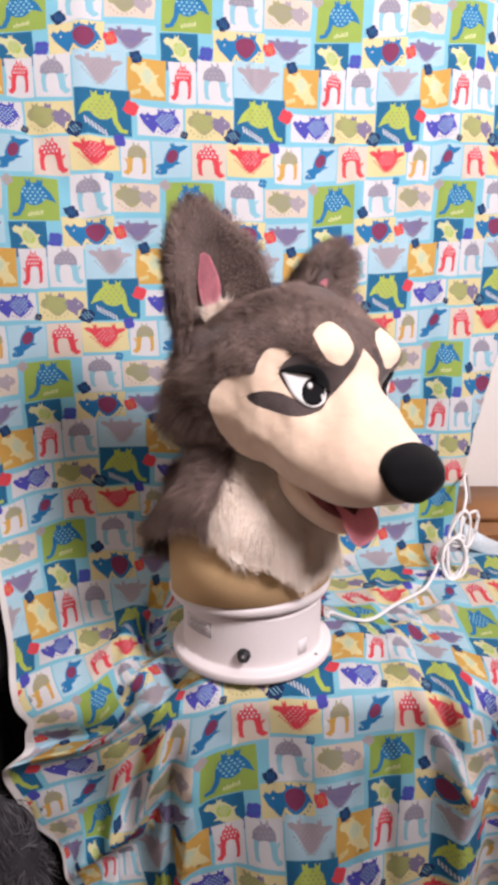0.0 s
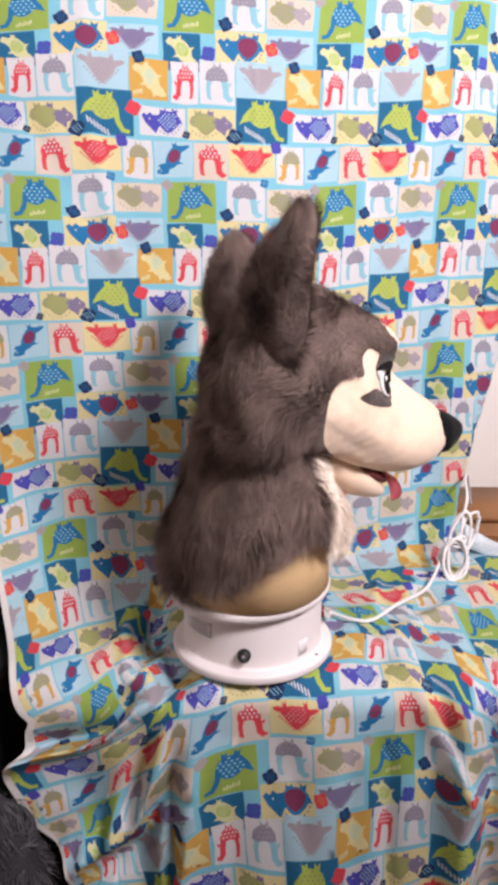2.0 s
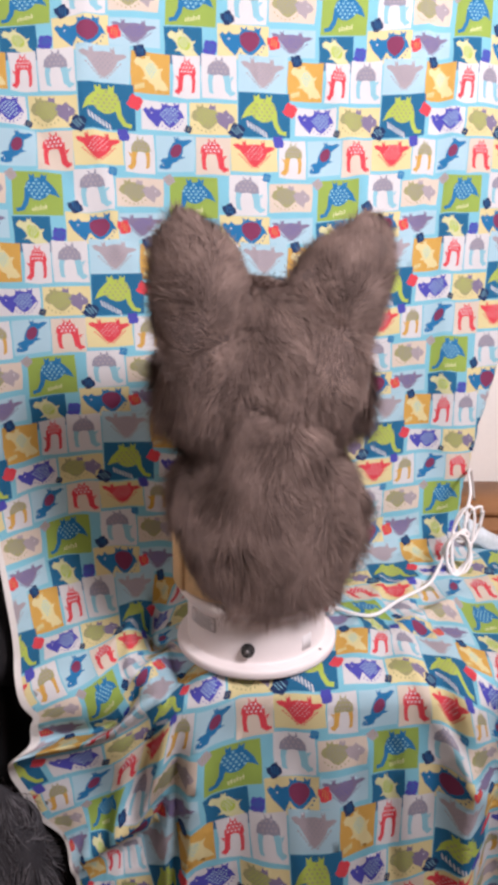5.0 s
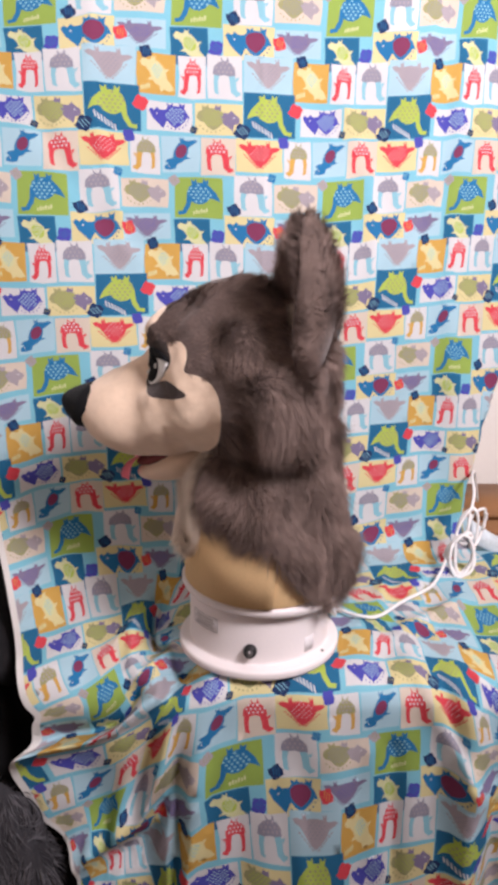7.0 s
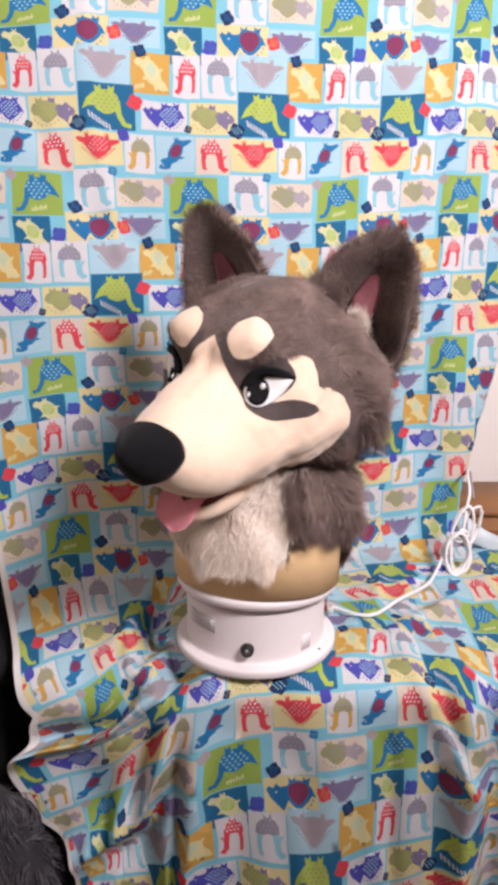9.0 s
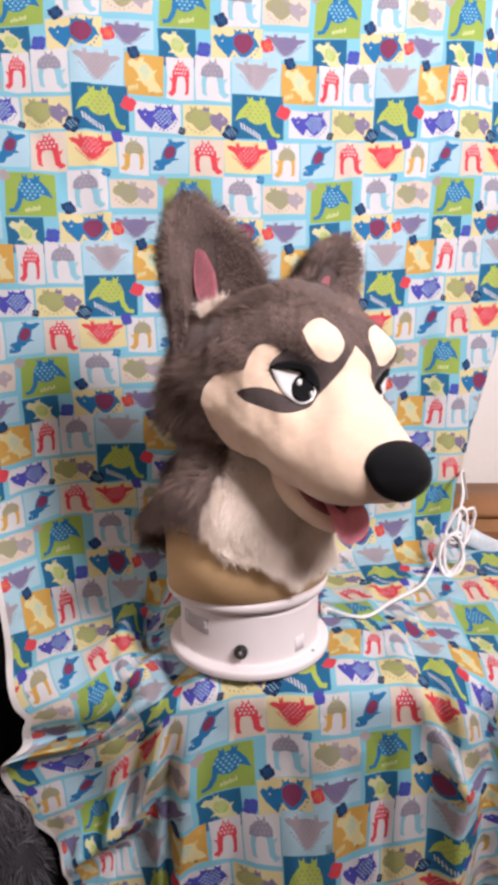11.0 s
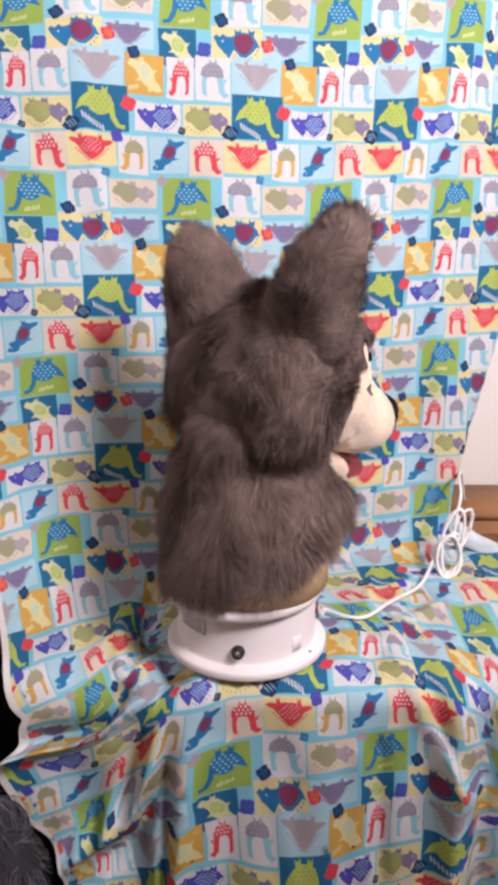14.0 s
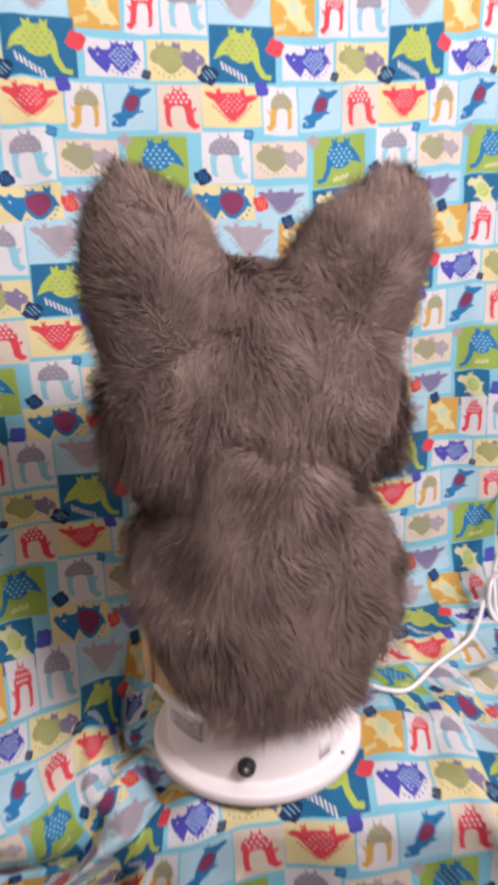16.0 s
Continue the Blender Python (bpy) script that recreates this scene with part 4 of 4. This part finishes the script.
def neck(rng):
    """The neck of the hood: grey fur behind and at the sides, a cream bib in front."""
    na, ns = 96, 26
    a = np.linspace(-math.pi, math.pi, na, endpoint=False)[None, :]
    s = np.linspace(0, 1, ns)[:, None]
    front = 0.5 + 0.5 * np.cos(a)
    low = np.where((a < math.radians(-68)) | (a > math.radians(45)), between(np.cos(a), (-1, -0.6, -0.34, 0.45), (0.02, 0.048, 0.066, 0.105)), between(np.abs(a), (0, 0.8, 1.25), (0.03, 0.055, 0.085))) + 0.004 * np.sin(9 * a) + 0.003 * np.sin(17 * a + 1)
    low = low - 0.03 * np.clip(-1.6 * np.cos(a), 0, 1) * np.clip(np.sin(a), 0, 1)
    z = 0.235 + (low - 0.235) * s
    reach = between(s, (0, 0.2, 0.4, 0.6, 0.8, 1.0), (0.052, 0.075, 0.086, 0.095, 0.103, 0.101)) + 0 * a
    wide = between(s, (0, 0.2, 0.4, 0.6, 0.8, 1.0), (0.066, 0.07, 0.08, 0.102, 0.12, 0.124)) + 0 * a
    ahead = between(s, (0, 0.2, 0.4, 0.6, 0.8, 1.0), (0.07, 0.07, 0.078, 0.094, 0.106, 0.108)) + 0 * a
    mid = 0.02 - 0.02 * s
    x = mid + np.where(np.cos(a) > 0, ahead, reach) * np.cos(a)
    y = wide * np.sin(a) * (1 - 0.14 * np.clip(np.cos(a), 0, 1)) * np.where(np.sin(a) > 0, 0.9, 1.0) - 0.008 * s
    pts = np.stack([x, y, z + 0 * a], axis=-1)
    idx = np.arange(ns * na).reshape(ns, na)
    f = np.stack([idx[:-1], np.roll(idx[:-1], -1, 1), np.roll(idx[1:], -1, 1), idx[1:]], axis=-1)
    face_a = a[0] + math.pi / na
    cream = np.broadcast_to(((face_a > math.radians(-68)) & (face_a < math.radians(45)))[None, :], (ns - 1, na))
    flat = pts.reshape(-1, 3)
    for which, name, mat, hair, count, words in ((~cream, "neck_cape", GREY_FUR, FUR, 95000, "long-pile grey-brown faux-fur neck cape"), (cream, "bib", CREAM_FUR, CREAM_PILE, 36000, "cream long-pile faux-fur bib")):
        q = f[which]
        t = np.concatenate([q[:, [0, 2, 1]], q[:, [0, 3, 2]]])
        ob = triangle_mesh(name, flat, t, mat, costume, words)
        at, n = sample(flat, t, count, rng)
        n = n * np.sign((n * (at - np.array((0, 0, at[:, 2].mean())))).sum(1, keepdims=True))
        comb = np.stack([-0.25 * np.ones(len(at)) * (mat is GREY_FUR), 0 * at[:, 0], -np.ones(len(at))], axis=-1)
        fur("fur", at, n, comb, np.full(len(at), 0.031 if mat is GREY_FUR else 0.017), np.full(len(at), 0.0006), rng, hair, ob, lift=0.5)


CUP = 4.0


def ear(s, rng):
    """A tall ear, hollow in front, with a narrow pink lining."""
    base, tip = np.array((-0.002, s * 0.062 - 0.005, 0.262)), np.array((0.02, s * 0.124 - 0.023, 0.422))
    axis = unit(tip - base)
    wide = unit(np.array((-0.08, s * 1.0, 0.0)) - axis * (np.array((-0.08, s * 1.0, 0.0)) @ axis))
    deep = np.cross(wide, axis) * s
    deep = deep * np.sign(deep[0])
    na, nh = 40, 22
    h = np.linspace(0, 1, nh)[:, None]
    a = np.linspace(0, 2 * math.pi, na, endpoint=False)[None, :]
    half = between(1 - h, (0, 0.04, 0.12, 0.22, 0.45, 0.7, 1.0), (0.003, 0.017, 0.029, 0.039, 0.055, 0.062, 0.04))
    thick = between(1 - h, (0, 0.06, 0.2, 0.5, 1.0), (0.004, 0.017, 0.028, 0.04, 0.02))
    u = np.sin(a) * half - 0.008 * np.sin(np.pi * h)
    hollow = np.where(np.cos(a) > 0, 0.25 - 0.95 * (1 - np.sin(a) ** 2) * np.clip(1.15 - h, 0, 0.9), 1.0)
    d = thick * np.cos(a) * np.where(np.cos(a) > 0, hollow, 1.0) + CUP * u * u * np.clip(0.2 + 1.9 * h, 0, 1)
    length = np.linalg.norm(tip - base)
    pts = base + axis * (h * length)[..., None] + wide * u[..., None] + deep * d[..., None]
    idx = np.arange(nh * na).reshape(nh, na)
    f = np.stack([idx[:-1], np.roll(idx[:-1], -1, 1), np.roll(idx[1:], -1, 1), idx[1:]], axis=-1).reshape(-1, 4)
    t = np.concatenate([f[:, [0, 1, 2]], f[:, [0, 2, 3]]])
    t = np.concatenate([t, np.array([(idx[-1, 0], idx[-1, k], idx[-1, k + 1]) for k in range(1, na - 1)])])
    flat = pts.reshape(-1, 3)
    ob = triangle_mesh("ear", flat, t, GREY_FUR, costume, "tall grey-brown faux-fur ear")
    at, n = sample(flat, t, 28000, rng)
    rel = (at - base) @ axis / length
    sunk = (at - base) @ deep - CUP * np.clip(0.2 + 1.9 * rel, 0, 1) * ((at - base) @ wide) ** 2
    hollow_side = sunk > -0.8 * between(1 - rel, (0, 0.06, 0.2, 0.5, 1.0), (0.003, 0.014, 0.024, 0.035, 0.03))
    bare = hollow_side & (np.abs((at - base) @ wide + 0.008) < 0.016) & (rel > 0.3) & (rel < 0.75)
    at, n, rel = at[~bare], n[~bare], rel[~bare]
    mid = base + axis * (rel * length)[:, None] - deep * 0.004
    n = n * np.sign((n * (at - mid)).sum(1, keepdims=True))
    across = ((at - base) @ wide) / 0.055
    comb = axis[None, :] * (0.55 * np.clip(5 * rel - 0.9, -1, 1))[:, None] + wide[None, :] * across[:, None] * 0.8 - deep[None, :] * 0.25
    fur("fur", at, n, comb, 0.016 + 0.014 * np.clip(1 - 3 * rel, 0, 1), np.full(len(at), 0.00055), rng, FUR, ob, lift=0.4)
    # pink lining, sunk into the hollow
    rows = []
    bm = bmesh.new()
    for i in range(9):
        f = i / 8
        hh = 0.32 + 0.42 * f
        w = 0.017 * math.sin(math.pi * (0.12 + 0.82 * f)) * (1 - 0.35 * f)
        c = base + axis * (hh * length) + wide * (-0.006)
        dd = -0.012 + 0.007 * f
        rows.append([bm.verts.new(c + wide * (w * k / 3) + deep * (dd + CUP * (w * k / 3) ** 2)) for k in range(-3, 4)])
    for p, q in zip(rows, rows[1:]):
        for k in range(6):
            bm.faces.new((p[k], p[k + 1], q[k + 1], q[k]))
    bmesh.ops.solidify(bm, geom=bm.faces[:], thickness=0.003)
    part("ear_lining", bm, PINK, ob, "pink fleece ear lining")
    k = rng.random((700, 2))
    at = base + axis * ((0.26 + 0.12 * k[:, :1]) * length) + wide * (0.03 * (k[:, 1:] - 0.6)) - deep * 0.006
    fur("ear_tuft", at, np.tile(deep, (700, 1)), np.tile(axis, (700, 1)), np.full(700, 0.024), np.full(700, 0.0008), rng, CREAM_PILE, ob, "cream fur tuft at the foot of the ear")


costume_head()


# ---- small things round the turntable ----
cord = tagged(new("power_cord"), "white power cord coiled up against the hanging cloth", "cord")
run = spline([(0.0885, 0.006, TABLE + 0.047), (0.1, 0.03, TABLE + 0.02), (0.108, 0.07, 0.757), (0.134, 0.052, 0.757), (0.162, 0.05, 0.757), (0.203, 0.093, 0.757), (0.255, 0.142, 0.757), (0.276, 0.168, 0.768), (0.294, 0.203, 0.775), (0.303, 0.21, 0.795), (0.318, 0.215, 0.81)], 10)
part("lead", tube(run, 0.0026), CORD, cord)


def loop(x, z, rx, rz, tilt, y, lean, start, turns):
    pts = []
    n = int(26 * turns)
    for i in range(n + 1):
        a = start + 2 * math.pi * turns * i / n
        u, w = rx * math.cos(a), rz * math.sin(a)
        px, pz = u * math.cos(tilt) - w * math.sin(tilt), u * math.sin(tilt) + w * math.cos(tilt)
        pts.append((x + px, y + lean * pz + 0.004 * math.sin(2.3 * a), z + pz + 0.002 * math.sin(3.1 * a + x * 90)))
    return pts


for x, z, rx, rz, tilt, y, start, turns in ((0.316, 0.783, 0.018, 0.03, -0.15, 0.2, 0.3, 2.6), (0.326, 0.803, 0.016, 0.05, -0.2, 0.212, 1.0, 1.7), (0.318, 0.779, 0.022, 0.026, 0.3, 0.207, 2.0, 1.4), (0.344, 0.823, 0.011, 0.031, -0.35, 0.222, 0.0, 1.15)):
    part("loop", tube(loop(x, z, rx, rz, tilt, y, 0.3, start, turns), 0.0024), CORD, cord)
part("tie", tube(loop(0.325, 0.806, 0.012, 0.006, 0.2, 0.216, 0.3, 0, 1.3), 0.003), CORD, cord)
part("tail", tube(spline([(0.328, 0.216, 0.8), (0.334, 0.228, 0.84), (0.345, 0.25, 0.868), (0.356, 0.3, 0.884), (0.38, 0.36, 0.87), (0.41, 0.42, 0.8)], 8), 0.0024), CORD, cord)

# fold of the cloth's back side behind the corner, built as a separate roll
bm = bmesh.new()
rings = []
for i in range(15):
    f = i / 14
    c = Vector((0.362 + 0.1 * f, 0.3 + 0.02 * f, 0.786 - 0.012 * f))
    rings.append([bm.verts.new(c + Vector((0.25 * (0.02 + 0.003 * math.sin(5 * f)) * math.cos(a), 0.018 * math.cos(a) * (1 + 0.1 * math.sin(3 * a + 4 * f)), 0.018 * math.sin(a) * (1 + 0.12 * math.sin(2 * a + 6 * f)) - 0.05 * f))) for a in np.linspace(0, 2 * math.pi, 22, endpoint=False)])
for a, b in zip(rings, rings[1:]):
    for k in range(22):
        bm.faces.new((a[k], a[(k + 1) % 22], b[(k + 1) % 22], b[k]))
bm.faces.new(rings[0][::-1]), bm.faces.new(rings[-1])
tagged(finish("cloth_back_fold", bm, ROLL), "pale rolled fold of the printed cloth's back side, beside the hanging part", "fabric roll")

# brown wooden cabinet against the wall
cabinet = tagged(new("wooden_cabinet"), "low brown wooden cabinet standing against the wall", "cabinet")
part("body", box(0.36, 0.42, 0.02, 0.95, 0.61, 0.762, 0.003), WOOD, cabinet)
part("top", box(0.36, 0.42, 0.763, 0.95, 0.61, 0.778, 0.002), WOOD, cabinet)
part("plinth", box(0.38, 0.44, 0, 0.93, 0.6, 0.02), BLACK, cabinet)

# dark bin and grey fur offcut at the table's open end
bin_thing = tagged(new("storage_bin"), "black storage bin beside the table under the cloth's edge", "bin")
part("body", box(-0.68, -0.03, 0.0, -0.302, 0.42, 0.70, 0.02), BLACK_CLOTH, bin_thing)
part("rim", box(-0.69, -0.04, 0.70, -0.3, 0.43, 0.735, 0.008), BLACK_CLOTH, bin_thing)
offcut_rng = np.random.default_rng(11)
bm = bmesh.new()
bmesh.ops.create_icosphere(bm, subdivisions=4, radius=1)
for v in bm.verts:
    p = v.co.copy()
    lump = 1 + 0.14 * noise.noise(p * 2.1) + 0.06 * noise.noise(p * 5)
    v.co = Vector((-0.315 + 0.078 * p.x * lump, -0.09 + 0.045 * p.y * lump, 0.302 + 0.302 * p.z * lump))
bm.normal_update()
bmesh.ops.triangulate(bm, faces=bm.faces[:])
of_pts = np.array([v.co[:] for v in bm.verts])
of_tri = np.array([[v.index for v in f.verts] for f in bm.faces])
offcut = tagged(finish("fur_offcut", bm, CHARCOAL), "dark grey long-pile faux-fur offcut leaning on the bin", "fur fabric")
at, n = sample(of_pts, of_tri, 9000, offcut_rng)
fur("fur", at, n, np.tile((0.1, 0.0, -1.0), (len(at), 1)), np.full(len(at), 0.026), np.full(len(at), 0.0012), offcut_rng, CHARCOAL_PILE, offcut)

# body of the added lamp: no source is in view, softbox and stand are assumed
light = tagged(new("assumed_lamp"), "assumed unseen lamp, added as a square softbox on a black tripod stand", "lamp")
light.matrix_basis = pose(PANEL[0], PANEL[1], 0)
turn = pose(0, 0, PANEL[2]) @ look((0, 0, 0), tuple(Vector(AIM) - Vector(PANEL)))
bm = bmesh.new()
shell_rings = [[bm.verts.new(turn @ Vector((a * r, b * r, z))) for a, b in ((-1, -1), (1, -1), (1, 1), (-1, 1))] for r, z in ((0.06, 0.2), (0.22, 0.0), (0.22, -0.02), (0.21, -0.02), (0.21, 0.0), (0.05, 0.19))]
for a, b in zip(shell_rings, shell_rings[1:]):
    for k in range(4):
        bm.faces.new((a[k], a[(k + 1) % 4], b[(k + 1) % 4], b[k]))
bm.faces.new(shell_rings[0]), bm.faces.new(shell_rings[-1])
bmesh.ops.recalc_face_normals(bm, faces=bm.faces[:])
part("housing", bm, BLACK_CLOTH, light, smooth=False)
bm = box(-0.207, -0.207, -0.014, 0.207, 0.207, -0.006, 0.002)
bm.transform(turn)
part("diffuser", bm, GLOW, light)
head_end = turn @ Vector((0, 0, 0.2))
part("pole", tube([(head_end.x, head_end.y, 0.12), tuple(head_end)], 0.012, 12), BLACK, light)
for k in range(3):
    a = 2.1 * k + 0.5
    part("leg", tube([(head_end.x, head_end.y, 0.55), (head_end.x + 0.4 * math.cos(a), head_end.y + 0.4 * math.sin(a), 0.01)], 0.009, 10), BLACK, light)

# ---- motion ----
def motions():
    turns = [(t, 32.4 * (t - 1.46)) for t in [k * 1.0 for k in range(17)]]
    walk(plate, [(t, pose(0, 0, 0.084, 0, 0, a) @ pose(0, 0, -0.084, 0, -3, 0)) for t, a in turns])
    walk(stand, [(t, pose(0, 0, PLATE, 0, 0, a) @ pose(0, 0, 0.001, 0, -3, 0)) for t, a in turns])
    walk(costume, [(t, pose(0, 0, PLATE, 0, 4, 0) @ pose(0, 0, 0, 0, 0, a) @ pose(0, 0, 0, 0, -4, 0) @ pose(0, 0, 0, -4)) for t, a in turns])


motions()
